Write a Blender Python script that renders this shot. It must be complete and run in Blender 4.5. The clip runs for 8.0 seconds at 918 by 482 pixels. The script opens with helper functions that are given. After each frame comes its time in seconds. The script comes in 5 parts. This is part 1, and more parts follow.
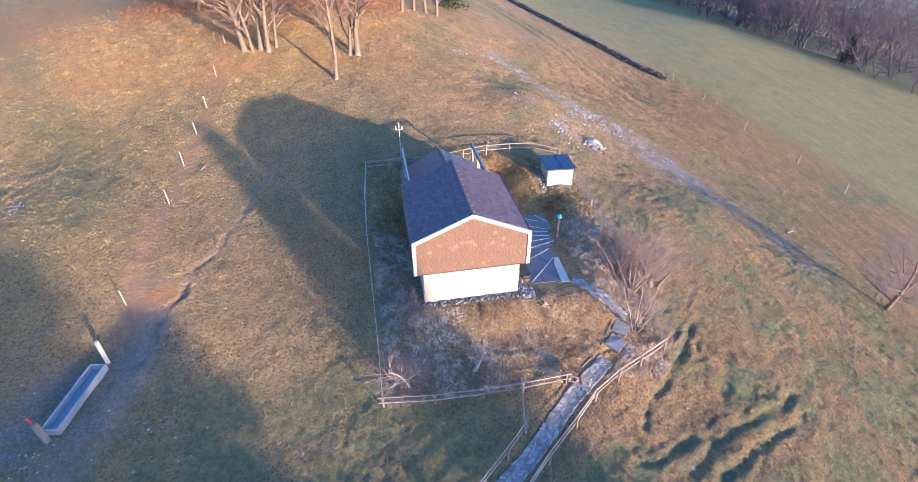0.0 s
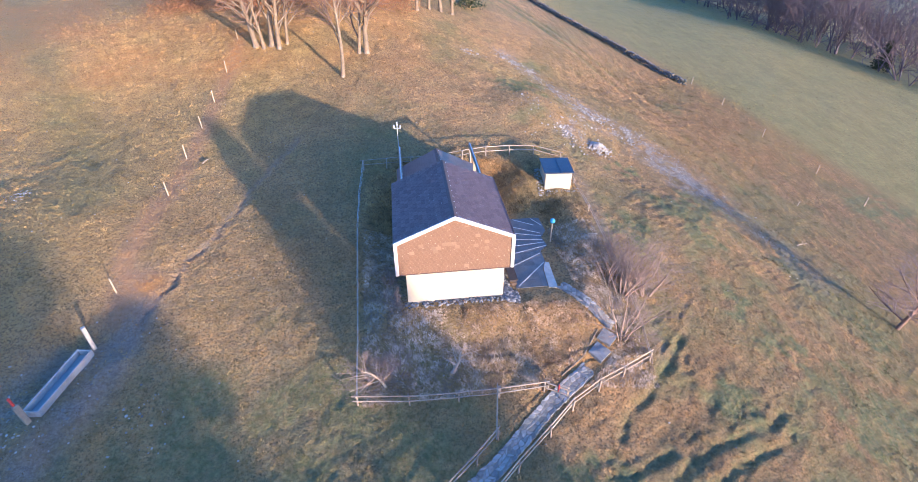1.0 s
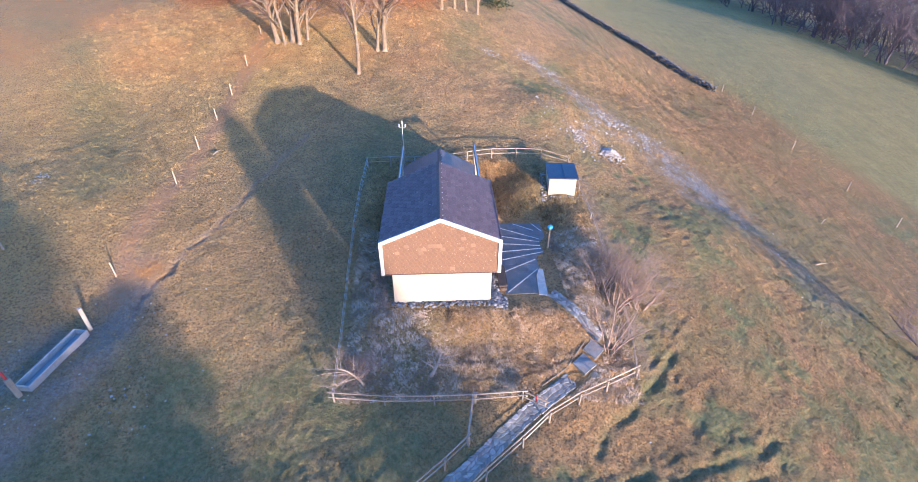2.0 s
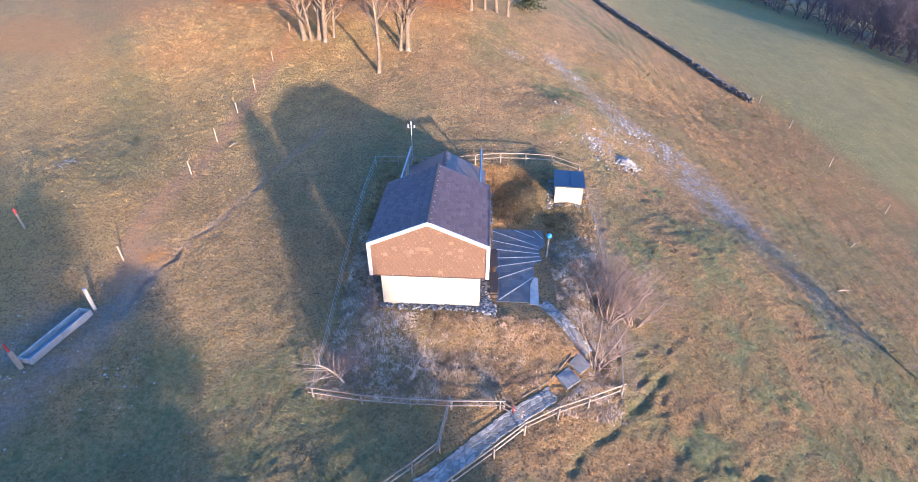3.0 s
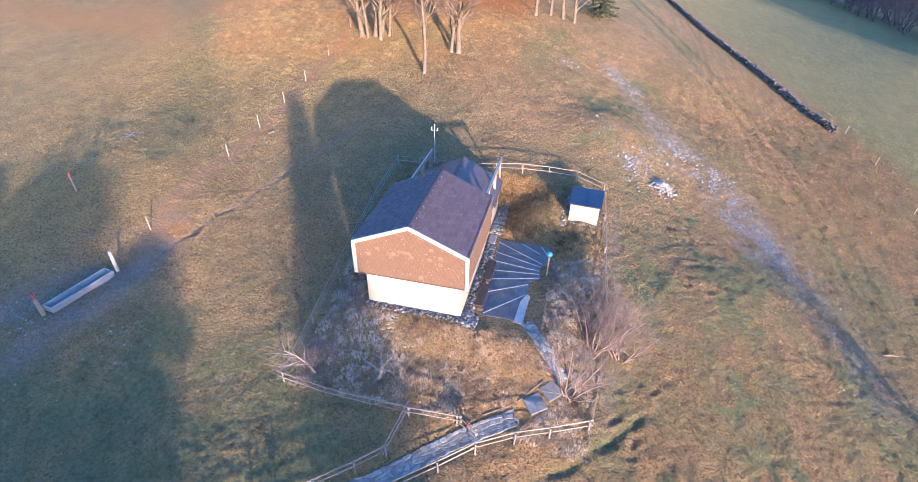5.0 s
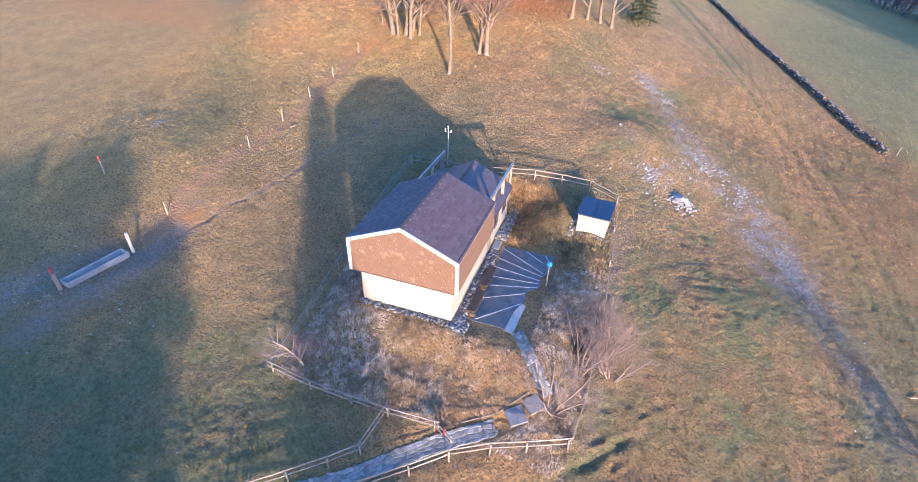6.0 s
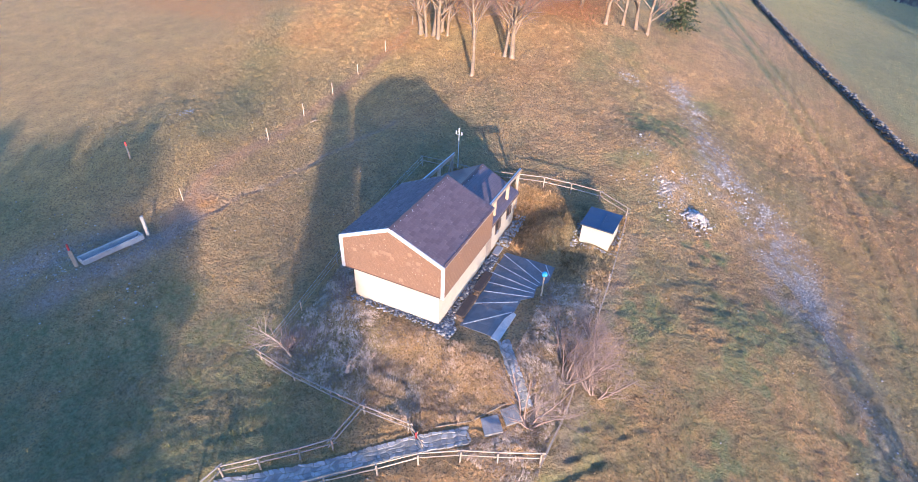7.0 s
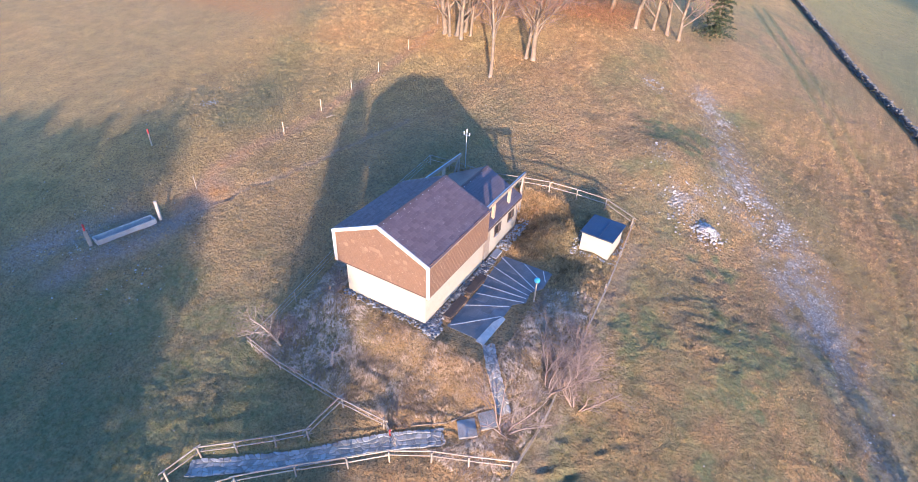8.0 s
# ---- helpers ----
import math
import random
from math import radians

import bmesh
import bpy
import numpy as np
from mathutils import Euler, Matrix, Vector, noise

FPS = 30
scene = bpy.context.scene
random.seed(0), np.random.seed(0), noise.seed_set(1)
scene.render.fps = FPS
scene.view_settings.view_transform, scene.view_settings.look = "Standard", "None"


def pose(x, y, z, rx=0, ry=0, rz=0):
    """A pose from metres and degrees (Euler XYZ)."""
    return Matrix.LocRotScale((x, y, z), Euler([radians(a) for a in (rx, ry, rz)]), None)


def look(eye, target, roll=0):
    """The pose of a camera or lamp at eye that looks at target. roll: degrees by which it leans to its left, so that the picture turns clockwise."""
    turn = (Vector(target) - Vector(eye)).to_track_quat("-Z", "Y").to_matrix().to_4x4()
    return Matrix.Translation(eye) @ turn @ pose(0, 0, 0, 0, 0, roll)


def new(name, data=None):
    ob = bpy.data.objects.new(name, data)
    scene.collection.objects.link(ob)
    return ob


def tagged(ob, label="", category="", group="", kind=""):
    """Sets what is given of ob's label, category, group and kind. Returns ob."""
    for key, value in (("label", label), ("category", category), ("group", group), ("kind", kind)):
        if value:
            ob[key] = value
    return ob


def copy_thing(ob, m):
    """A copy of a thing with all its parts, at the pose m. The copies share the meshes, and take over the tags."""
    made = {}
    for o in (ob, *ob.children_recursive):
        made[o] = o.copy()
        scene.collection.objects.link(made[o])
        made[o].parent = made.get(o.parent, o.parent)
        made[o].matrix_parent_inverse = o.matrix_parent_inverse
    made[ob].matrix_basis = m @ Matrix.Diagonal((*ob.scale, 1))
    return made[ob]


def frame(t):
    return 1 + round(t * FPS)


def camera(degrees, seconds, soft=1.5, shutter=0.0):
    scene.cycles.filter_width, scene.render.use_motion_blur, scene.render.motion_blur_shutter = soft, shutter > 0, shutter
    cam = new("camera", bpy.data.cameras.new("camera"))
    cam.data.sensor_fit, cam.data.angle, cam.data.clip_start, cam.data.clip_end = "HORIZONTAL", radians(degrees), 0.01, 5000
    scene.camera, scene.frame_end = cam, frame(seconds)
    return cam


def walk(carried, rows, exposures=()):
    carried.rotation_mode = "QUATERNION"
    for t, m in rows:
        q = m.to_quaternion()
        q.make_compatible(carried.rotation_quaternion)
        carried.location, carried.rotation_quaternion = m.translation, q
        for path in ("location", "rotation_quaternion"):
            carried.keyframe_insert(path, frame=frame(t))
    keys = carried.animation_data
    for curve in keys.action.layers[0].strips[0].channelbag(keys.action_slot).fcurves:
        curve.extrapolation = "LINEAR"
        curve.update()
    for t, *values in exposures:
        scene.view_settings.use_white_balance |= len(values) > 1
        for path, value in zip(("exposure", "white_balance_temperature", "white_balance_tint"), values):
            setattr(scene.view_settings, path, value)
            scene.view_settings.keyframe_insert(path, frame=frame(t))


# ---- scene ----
cam = camera(84.9, 8.0, soft=0.55)
PATH = [
    (0, (-4.159, -19.172, 16.662), (-3.871, -17.541, 15.541), -0.6),
    (0.5, (-3.295, -19.228, 16.649), (-3.042, -17.592, 15.527), -0.6),
    (1, (-2.244, -19.264, 16.649), (-2.049, -17.62, 15.526), -0.4),
    (1.5, (-1.196, -19.244, 16.66), (-1.062, -17.596, 15.535), -0.2),
    (3, (2.145, -18.933, 16.844), (2.066, -17.284, 15.715), 0.4),
    (3.5, (3.201, -18.749, 16.926), (3.049, -17.107, 15.796), 0.6),
    (4, (4.259, -18.529, 17.0), (4.033, -16.896, 15.868), 0.8),
    (4.5, (5.292, -18.261, 17.06), (4.993, -16.639, 15.928), 1.0),
    (6, (8.315, -17.026, 17.304), (7.788, -15.469, 16.165), 1.8),
    (6.5, (9.26, -16.549, 17.364), (8.667, -15.017, 16.223), 2.2),
    (7, (10.334, -15.977, 17.479), (9.665, -14.479, 16.335), 2.4),
    (7.5, (11.26, -15.471, 17.528), (10.53, -14.003, 16.382), 2.6),
    (8, (12.167, -14.918, 17.548), (11.377, -13.484, 16.4), 2.8),
]
walk(cam, [(t, look(eye, target, roll)) for t, eye, target, roll in PATH], exposures=[(0.0, 3.59, 4920, 19)])

# ---- light ----
SUN_AZ = Vector((0.545, -0.838, 0.0)).normalized()
SUN_EL = radians(2.0)
sun_data = bpy.data.lights.new("sun", "SUN")
sun_data.energy, sun_data.angle, sun_data.color = 1.22, radians(1.0), (1.0, 0.71, 0.41)
sun = new("sun", sun_data)
sun.matrix_world = look((0, 0, 0), -(SUN_AZ * math.cos(SUN_EL) + Vector((0, 0, math.sin(SUN_EL)))))
world = bpy.data.worlds.new("sky")
scene.world = world
world.use_nodes = True
wn = world.node_tree
sky = wn.nodes.new("ShaderNodeTexSky")
sky.sky_type, sky.sun_disc = "NISHITA", False
sky.sun_elevation, sky.sun_rotation = SUN_EL, math.atan2(SUN_AZ.x, SUN_AZ.y)
sky.air_density, sky.dust_density, sky.ozone_density = 1.0, 1.0, 3.0
wn.links.new(sky.outputs[0], wn.nodes["Background"].inputs[0])
wn.nodes["Background"].inputs[1].default_value = 0.15


# ---- materials ----
def shader(name, rough=0.8, metal=0.0):
    m = bpy.data.materials.new(name)
    m.use_nodes = True
    b = m.node_tree.nodes["Principled BSDF"]
    b.inputs["Roughness"].default_value, b.inputs["Metallic"].default_value = rough, metal
    return m, m.node_tree, b


def node(nt, kind, **values):
    n = nt.nodes.new(kind)
    for key, value in values.items():
        n.inputs[key].default_value = value
    return n


def noise_fac(nt, scale, detail=4.0, rough=0.6, lo=0.35, hi=0.65, vec=None):
    n = node(nt, "ShaderNodeTexNoise", Scale=scale, Detail=detail, Roughness=rough)
    if vec:
        nt.links.new(vec, n.inputs["Vector"])
    r = nt.nodes.new("ShaderNodeMapRange")
    r.inputs["From Min"].default_value, r.inputs["From Max"].default_value = lo, hi
    nt.links.new(n.outputs["Fac"], r.inputs["Value"])
    return r.outputs[0]


def mix(nt, fac, a, b):
    m = nt.nodes.new("ShaderNodeMix")
    m.data_type = "RGBA"
    for socket, value in ((m.inputs[0], fac), (m.inputs[6], a), (m.inputs[7], b)):
        if isinstance(value, (int, float)):
            socket.default_value = value
        elif isinstance(value, tuple):
            socket.default_value = (*value, 1)
        else:
            nt.links.new(value, socket)
    return m.outputs[2]


def maths(nt, op, a, b=0.0):
    m = nt.nodes.new("ShaderNodeMath")
    m.operation, m.use_clamp = op, op in ("MULTIPLY", "ADD", "SUBTRACT")
    for socket, value in zip(m.inputs, (a, b)):
        if isinstance(value, (int, float)):
            socket.default_value = value
        else:
            nt.links.new(value, socket)
    return m.outputs[0]


def bump(nt, b, fac, strength=0.3, distance=0.02):
    n = node(nt, "ShaderNodeBump", Strength=strength, Distance=distance)
    nt.links.new(fac, n.inputs["Height"])
    nt.links.new(n.outputs[0], b.inputs["Normal"])


def coords(nt):
    return nt.nodes.new("ShaderNodeTexCoord").outputs["Object"]


def plain(name, a, b, scale=6.0, rough=0.8, metal=0.0, relief=0.3, fine=60.0, stain=None, vary=0.0, fleck=None):
    """Two tones mixed by coarse noise, a fine grain with relief, an optional stain and a change from piece to piece."""
    m, nt, p = shader(name, rough, metal)
    v = coords(nt)
    col = mix(nt, noise_fac(nt, scale, vec=v), a, b)
    grain = noise_fac(nt, fine, 3.0, vec=v)
    dark = tuple(c * 0.72 for c in a)
    col = mix(nt, maths(nt, "MULTIPLY", grain, 0.45), col, dark)
    if stain:
        col = mix(nt, noise_fac(nt, scale * 0.35, 6.0, 0.7, 0.52, 0.7, v), col, stain)
    if vary:
        info = nt.nodes.new("ShaderNodeObjectInfo")
        hsv = nt.nodes.new("ShaderNodeHueSaturation")
        r = node(nt, "ShaderNodeMapRange")
        r.inputs["To Min"].default_value, r.inputs["To Max"].default_value = 1 - vary, 1 + vary
        nt.links.new(info.outputs["Random"], r.inputs["Value"])
        nt.links.new(r.outputs[0], hsv.inputs["Value"])
        nt.links.new(col, hsv.inputs["Color"])
        col = hsv.outputs[0]
    if fleck:
        world_at = nt.nodes.new("ShaderNodeNewGeometry").outputs["Position"]
        chips = noise_fac(nt, 9.0, 2.0, 0.5, 0.665, 0.71, world_at)
        drift = noise_fac(nt, 0.9, 3.0, 0.6, 0.40, 0.60, world_at)
        col = mix(nt, maths(nt, "MULTIPLY", chips, drift), col, fleck)
    nt.links.new(col, p.inputs["Base Color"])
    bump(nt, p, grain, relief)
    return m


def island(name, a, b, rough=0.85, spread=0.35, relief=0.0):
    """For joined pieces: the tone changes from piece to piece."""
    m, nt, p = shader(name, rough)
    g = nt.nodes.new("ShaderNodeNewGeometry")
    v = coords(nt)
    col = mix(nt, g.outputs["Random Per Island"], a, b)
    col = mix(nt, maths(nt, "MULTIPLY", noise_fac(nt, 3.0, vec=v), spread), col, tuple(c * 0.5 for c in a))
    nt.links.new(col, p.inputs["Base Color"])
    if relief:
        bump(nt, p, noise_fac(nt, 25.0, vec=v), relief)
    return m


WHITE = plain("white_render", (0.415, 0.375, 0.295), (0.385, 0.345, 0.265), 1.2, 0.9, relief=0.15, stain=(0.335, 0.29, 0.21))
BROWNROCK = plain("brown_bench_rock", (0.16, 0.105, 0.07), (0.12, 0.08, 0.055), 5.0, 0.95, relief=0.6)
TRIM = plain("white_painted_board", (0.60, 0.58, 0.54), (0.53, 0.51, 0.47), 3.0, 0.6, relief=0.1)
RAILWOOD = plain("weathered_rail_wood", (0.34, 0.27, 0.20), (0.25, 0.21, 0.17), 5.0, 0.85, stain=(0.37, 0.34, 0.30), vary=0.2)
POSTWOOD = plain("pale_post_wood", (0.47, 0.37, 0.255), (0.37, 0.29, 0.21), 6.0, 0.85, vary=0.2)
DARKWOOD = plain("dark_bench_wood", (0.085, 0.06, 0.047), (0.06, 0.044, 0.036), 5.0, 0.8)
BARK = plain("grey_beech_bark", (0.25, 0.185, 0.125), (0.13, 0.10, 0.072), 3.0, 0.9, relief=0.7, fine=18.0, stain=(0.34, 0.28, 0.21))
TWIG = plain("bare_twigs", (0.24, 0.15, 0.11), (0.17, 0.11, 0.085), 2.0, 0.9)
FARTWIG = plain("wood_twigs", (0.15, 0.115, 0.125), (0.09, 0.072, 0.085), 0.3, 0.9)
SHRUB = plain("shrub_twigs", (0.31, 0.225, 0.18), (0.21, 0.155, 0.13), 2.0, 0.9)
STEEL = plain("galvanised_steel", (0.55, 0.58, 0.62), (0.45, 0.48, 0.52), 8.0, 0.45, 0.8, 0.05)
CONCRETE = plain("grey_concrete", (0.46, 0.43, 0.40), (0.36, 0.34, 0.32), 2.5, 0.9, relief=0.4, stain=(0.28, 0.27, 0.25))
INNER = plain("blue_grey_concrete", (0.30, 0.33, 0.35), (0.22, 0.25, 0.27), 2.0, 0.5, stain=(0.15, 0.17, 0.18))
PALESTONE = plain("pale_worn_concrete", (0.60, 0.57, 0.52), (0.46, 0.43, 0.39), 3.0, 0.9, relief=0.4, stain=(0.33, 0.31, 0.28))
PALEPOST = plain("pale_weathered_post", (0.58, 0.50, 0.41), (0.46, 0.39, 0.32), 5.0, 0.85, stain=(0.34, 0.29, 0.24))
PALEBARK = plain("pale_lichen_bark", (0.46, 0.38, 0.30), (0.30, 0.24, 0.19), 5.0, 0.9, relief=0.5, fine=30.0)
SLATE_SHED = plain("blue_black_sheet", (0.030, 0.045, 0.085), (0.024, 0.036, 0.065), 2.0, 0.4, 0.0, 0.1, stain=(0.05, 0.06, 0.08))
RED = plain("red_paint", (0.55, 0.04, 0.03), (0.42, 0.05, 0.04), 8.0, 0.6)
BALL = plain("light_blue_enamel", (0.10, 0.42, 0.68), (0.08, 0.36, 0.60), 5.0, 0.25, relief=0.02)
DARK = plain("dark_glass_frame", (0.02, 0.02, 0.022), (0.03, 0.028, 0.026), 5.0, 0.3)
GUTTER = plain("dark_brown_fascia", (0.10, 0.065, 0.06), (0.07, 0.05, 0.05), 4.0, 0.6)
SLAB = plain("dark_terrace_slab", (0.175, 0.175, 0.175), (0.125, 0.127, 0.13), 1.4, 0.75, relief=0.35, stain=(0.21, 0.21, 0.21), vary=0.12)
LINE = plain("white_line_paint", (0.62, 0.62, 0.60), (0.48, 0.48, 0.46), 9.0, 0.8, stain=(0.25, 0.25, 0.25))
FLAG = plain("grey_flagstone", (0.34, 0.33, 0.315), (0.22, 0.215, 0.21), 3.0, 0.9, relief=0.5, stain=(0.24, 0.23, 0.19), vary=0.32)
DARKSLAB = plain("old_grey_slab", (0.29, 0.28, 0.27), (0.20, 0.195, 0.19), 3.0, 0.95, relief=0.5, stain=(0.10, 0.095, 0.08))
BED = plain("path_bed", (0.30, 0.275, 0.235), (0.19, 0.18, 0.135), 4.0, 0.95, relief=0.5)
STONE = island("pale_limestone", (0.46, 0.43, 0.39), (0.20, 0.185, 0.17), 0.9, 0.3, 0.4)
GREYSTONE = island("grey_scree_stone", (0.50, 0.47, 0.43), (0.13, 0.125, 0.12), 0.9, 0.3, 0.4)
DARKSTONE = island("mixed_gravel_stone", (0.30, 0.29, 0.29), (0.05, 0.052, 0.06), 0.85, 0.3, 0.4)
WALLSTONE = plain("field_wall_stone", (0.19, 0.18, 0.17), (0.11, 0.105, 0.10), 3.0, 0.95, relief=0.6, stain=(0.07, 0.075, 0.05), vary=0.35)
NEEDLE = island("dark_needles", (0.030, 0.045, 0.018), (0.055, 0.065, 0.022), 0.8)
RUST = island("rusty_leaves", (0.36, 0.16, 0.06), (0.22, 0.115, 0.05), 0.85)


def shingles(name, a, b, course, width, rough=0.7):
    """Overlapping rows of small sheets: tone from sheet to sheet, a step of relief at each row."""
    m, nt, p = shader(name, rough)
    uv = nt.nodes.new("ShaderNodeUVMap").outputs[0]
    br = nt.nodes.new("ShaderNodeTexBrick")
    br.offset = 0.5
    for key, value in (("Scale", 1.0), ("Mortar Size", 0.008), ("Mortar Smooth", 0.3), ("Bias", 0.0), ("Brick Width", width), ("Row Height", course)):
        br.inputs[key].default_value = value
    br.inputs["Color1"].default_value, br.inputs["Color2"].default_value = (*a, 1), (*b, 1)
    br.inputs["Mortar"].default_value = (*[c * 0.35 for c in b], 1)
    nt.links.new(uv, br.inputs["Vector"])
    v = coords(nt)
    col = mix(nt, maths(nt, "MULTIPLY", noise_fac(nt, 1.1, 6.0, vec=v), 0.4), br.outputs["Color"], tuple(c * 1.35 for c in a))
    col = mix(nt, maths(nt, "MULTIPLY", noise_fac(nt, 40.0, vec=v), 0.35), col, tuple(c * 0.6 for c in b))
    nt.links.new(col, p.inputs["Base Color"])
    bump(nt, p, maths(nt, "ADD", br.outputs["Fac"], maths(nt, "MULTIPLY", noise_fac(nt, 30.0, vec=v), 0.3)), -0.5, 0.012)
    return m


SLATE = plain("roof_slate", (0.158, 0.116, 0.122), (0.12, 0.089, 0.098), 5.0, 0.6, relief=0.35, fine=50.0, vary=0.16, fleck=(0.30, 0.25, 0.24))
SLATE.node_tree.nodes["Principled BSDF"].inputs["Specular IOR Level"].default_value = 0.15
PALECLAD = plain("bleached_wood_shingle", (0.25, 0.155, 0.096), (0.195, 0.118, 0.072), 12.0, 0.8, relief=0.4, vary=0.12)
ROOF = shingles("brown_violet_roof_slate", (0.12, 0.09, 0.095), (0.085, 0.064, 0.072), 0.16, 0.24, 0.42)
CLAD = plain("brown_wood_shingle", (0.19, 0.109, 0.065), (0.142, 0.081, 0.049), 14.0, 0.8, relief=0.4, stain=(0.30, 0.195, 0.125), vary=0.05, fleck=(0.50, 0.37, 0.26))


def side_of(nt, v, ax, ay, lo, hi):
    """0 to 1 across a line of the plan: where ax * x + ay * y rises from lo to hi."""
    d = nt.nodes.new("ShaderNodeVectorMath")
    d.operation = "DOT_PRODUCT"
    d.inputs[1].default_value = (ax, ay, 0.0)
    nt.links.new(v, d.inputs[0])
    r = nt.nodes.new("ShaderNodeMapRange")
    r.interpolation_type = "SMOOTHSTEP"
    r.inputs["From Min"].default_value, r.inputs["From Max"].default_value = lo, hi
    nt.links.new(d.outputs["Value"], r.inputs["Value"])
    return r.outputs[0]


def pasture(nt, v, col):
    """The mown green pasture beyond the stone wall."""
    tone = mix(nt, noise_fac(nt, 0.5, 5.0, 0.65, 0.35, 0.65, v), (0.42, 0.345, 0.115), (0.29, 0.255, 0.085))
    tone = mix(nt, maths(nt, "MULTIPLY", noise_fac(nt, 3.5, 6.0, 0.75, 0.42, 0.66, v), 0.6), tone, (0.15, 0.145, 0.05))
    return mix(nt, maths(nt, "MULTIPLY", side_of(nt, v, 1.0, 0.36, 45.0, 48.5), 0.45), col, tone)


def ground_colour(nt, v):
    """Dry grass: straw, rust and green in drifts."""
    big = noise_fac(nt, 0.10, 5.0, 0.6, 0.38, 0.62, v)
    mid = noise_fac(nt, 0.8, 5.0, 0.65, 0.35, 0.65, v)
    tuft = noise_fac(nt, 4.5, 4.0, 0.7, 0.35, 0.65, v)
    col = mix(nt, mid, (0.49, 0.275, 0.092), (0.28, 0.165, 0.062))
    col = mix(nt, maths(nt, "MULTIPLY", tuft, 0.6), col, (0.48, 0.345, 0.19))
    col = mix(nt, maths(nt, "MULTIPLY", big, 0.4), col, (0.15, 0.13, 0.05))
    # brighter yellow on the upper left, making up for the weak sun there
    col = mix(nt, maths(nt, "MULTIPLY", side_of(nt, v, -1.0, 0.5, 14.0, 27.0), 0.5), col, mix(nt, mid, (0.64, 0.43, 0.12), (0.46, 0.31, 0.095)))
    col = mix(nt, maths(nt, "MULTIPLY", side_of(nt, v, 1.0, -0.5, 5.0, 13.0), 0.42), col, mix(nt, mid, (0.34, 0.19, 0.075), (0.20, 0.125, 0.055)))
    return col, tuft


GROUND, nt, p = shader("meadow", 0.95)
v = coords(nt)
col, tuft = ground_colour(nt, v)
at = nt.nodes.new("ShaderNodeAttribute")
at.attribute_name = "cover"
sep = nt.nodes.new("ShaderNodeSeparateColor")
nt.links.new(at.outputs["Color"], sep.inputs[0])
fine = noise_fac(nt, 2.2, 6.0, 0.7, 0.3, 0.7, v)
gap = noise_fac(nt, 8.5, 5.0, 0.8, 0.50, 0.60, v)
col = mix(nt, maths(nt, "MULTIPLY", gap, 0.85), col, (0.075, 0.058, 0.03))
green = maths(nt, "MULTIPLY", sep.outputs[0], maths(nt, "ADD", fine, 0.35))
col = mix(nt, green, col, mix(nt, tuft, (0.12, 0.135, 0.05), (0.25, 0.235, 0.095)))
deep = nt.nodes.new("ShaderNodeMapRange")
deep.inputs["From Min"].default_value, deep.inputs["From Max"].default_value = 0.82, 1.15
nt.links.new(sep.outputs[0], deep.inputs["Value"])
col = mix(nt, maths(nt, "MULTIPLY", deep.outputs[0], noise_fac(nt, 3.2, 5.0, 0.7, 0.40, 0.60, v)), col, mix(nt, fine, (0.07, 0.098, 0.06), (0.13, 0.15, 0.07)))
mp = nt.nodes.new("ShaderNodeMapping")
mp.inputs["Rotation"].default_value = (0, 0, radians(-17))
mp.inputs["Scale"].default_value = (1.0, 0.07, 1.0)
nt.links.new(v, mp.inputs["Vector"])
streak = noise_fac(nt, 1.5, 5.0, 0.65, 0.45, 0.58, mp.outputs[0])
col = mix(nt, maths(nt, "MULTIPLY", streak, maths(nt, "MULTIPLY", at.outputs["Alpha"], 0.6)), col, (0.16, 0.13, 0.052))
col = pasture(nt, v, col)
earth = maths(nt, "MULTIPLY", sep.outputs[1], maths(nt, "ADD", fine, 0.45))
col = mix(nt, earth, col, mix(nt, tuft, (0.23, 0.17, 0.12), (0.335, 0.258, 0.19)))
rust = maths(nt, "MULTIPLY", sep.outputs[2], maths(nt, "ADD", fine, 0.3))
col = mix(nt, rust, col, mix(nt, tuft, (0.52, 0.26, 0.07), (0.42, 0.20, 0.06)))
bare = nt.nodes.new("ShaderNodeAttribute")
bare.attribute_name = "gravel"
grit = noise_fac(nt, 9.0, 4.0, 0.8, 0.42, 0.62, v)
col = mix(nt, maths(nt, "MULTIPLY", bare.outputs["Fac"], maths(nt, "ADD", fine, 0.3)), col, mix(nt, grit, (0.14, 0.13, 0.125), (0.43, 0.41, 0.39)))
nt.links.new(col, p.inputs["Base Color"])
bump(nt, p, noise_fac(nt, 5.0, 7.0, 0.72, 0.15, 0.85, v), 1.0, 0.24)

def lie(nt, p, share=0.6):
    """Leaning blades shade partly like the slope that they cover."""
    up = nt.nodes.new("ShaderNodeCombineXYZ")
    up.inputs[0].default_value, up.inputs[1].default_value, up.inputs[2].default_value = 0.10, -0.17, 0.98
    m = nt.nodes.new("ShaderNodeMix")
    m.data_type = "VECTOR"
    m.inputs[0].default_value = share
    nt.links.new(nt.nodes.new("ShaderNodeNewGeometry").outputs["Normal"], m.inputs[4])
    nt.links.new(up.outputs[0], m.inputs[5])
    unit = nt.nodes.new("ShaderNodeVectorMath")
    unit.operation = "NORMALIZE"
    nt.links.new(m.outputs[1], unit.inputs[0])
    nt.links.new(unit.outputs[0], p.inputs["Normal"])


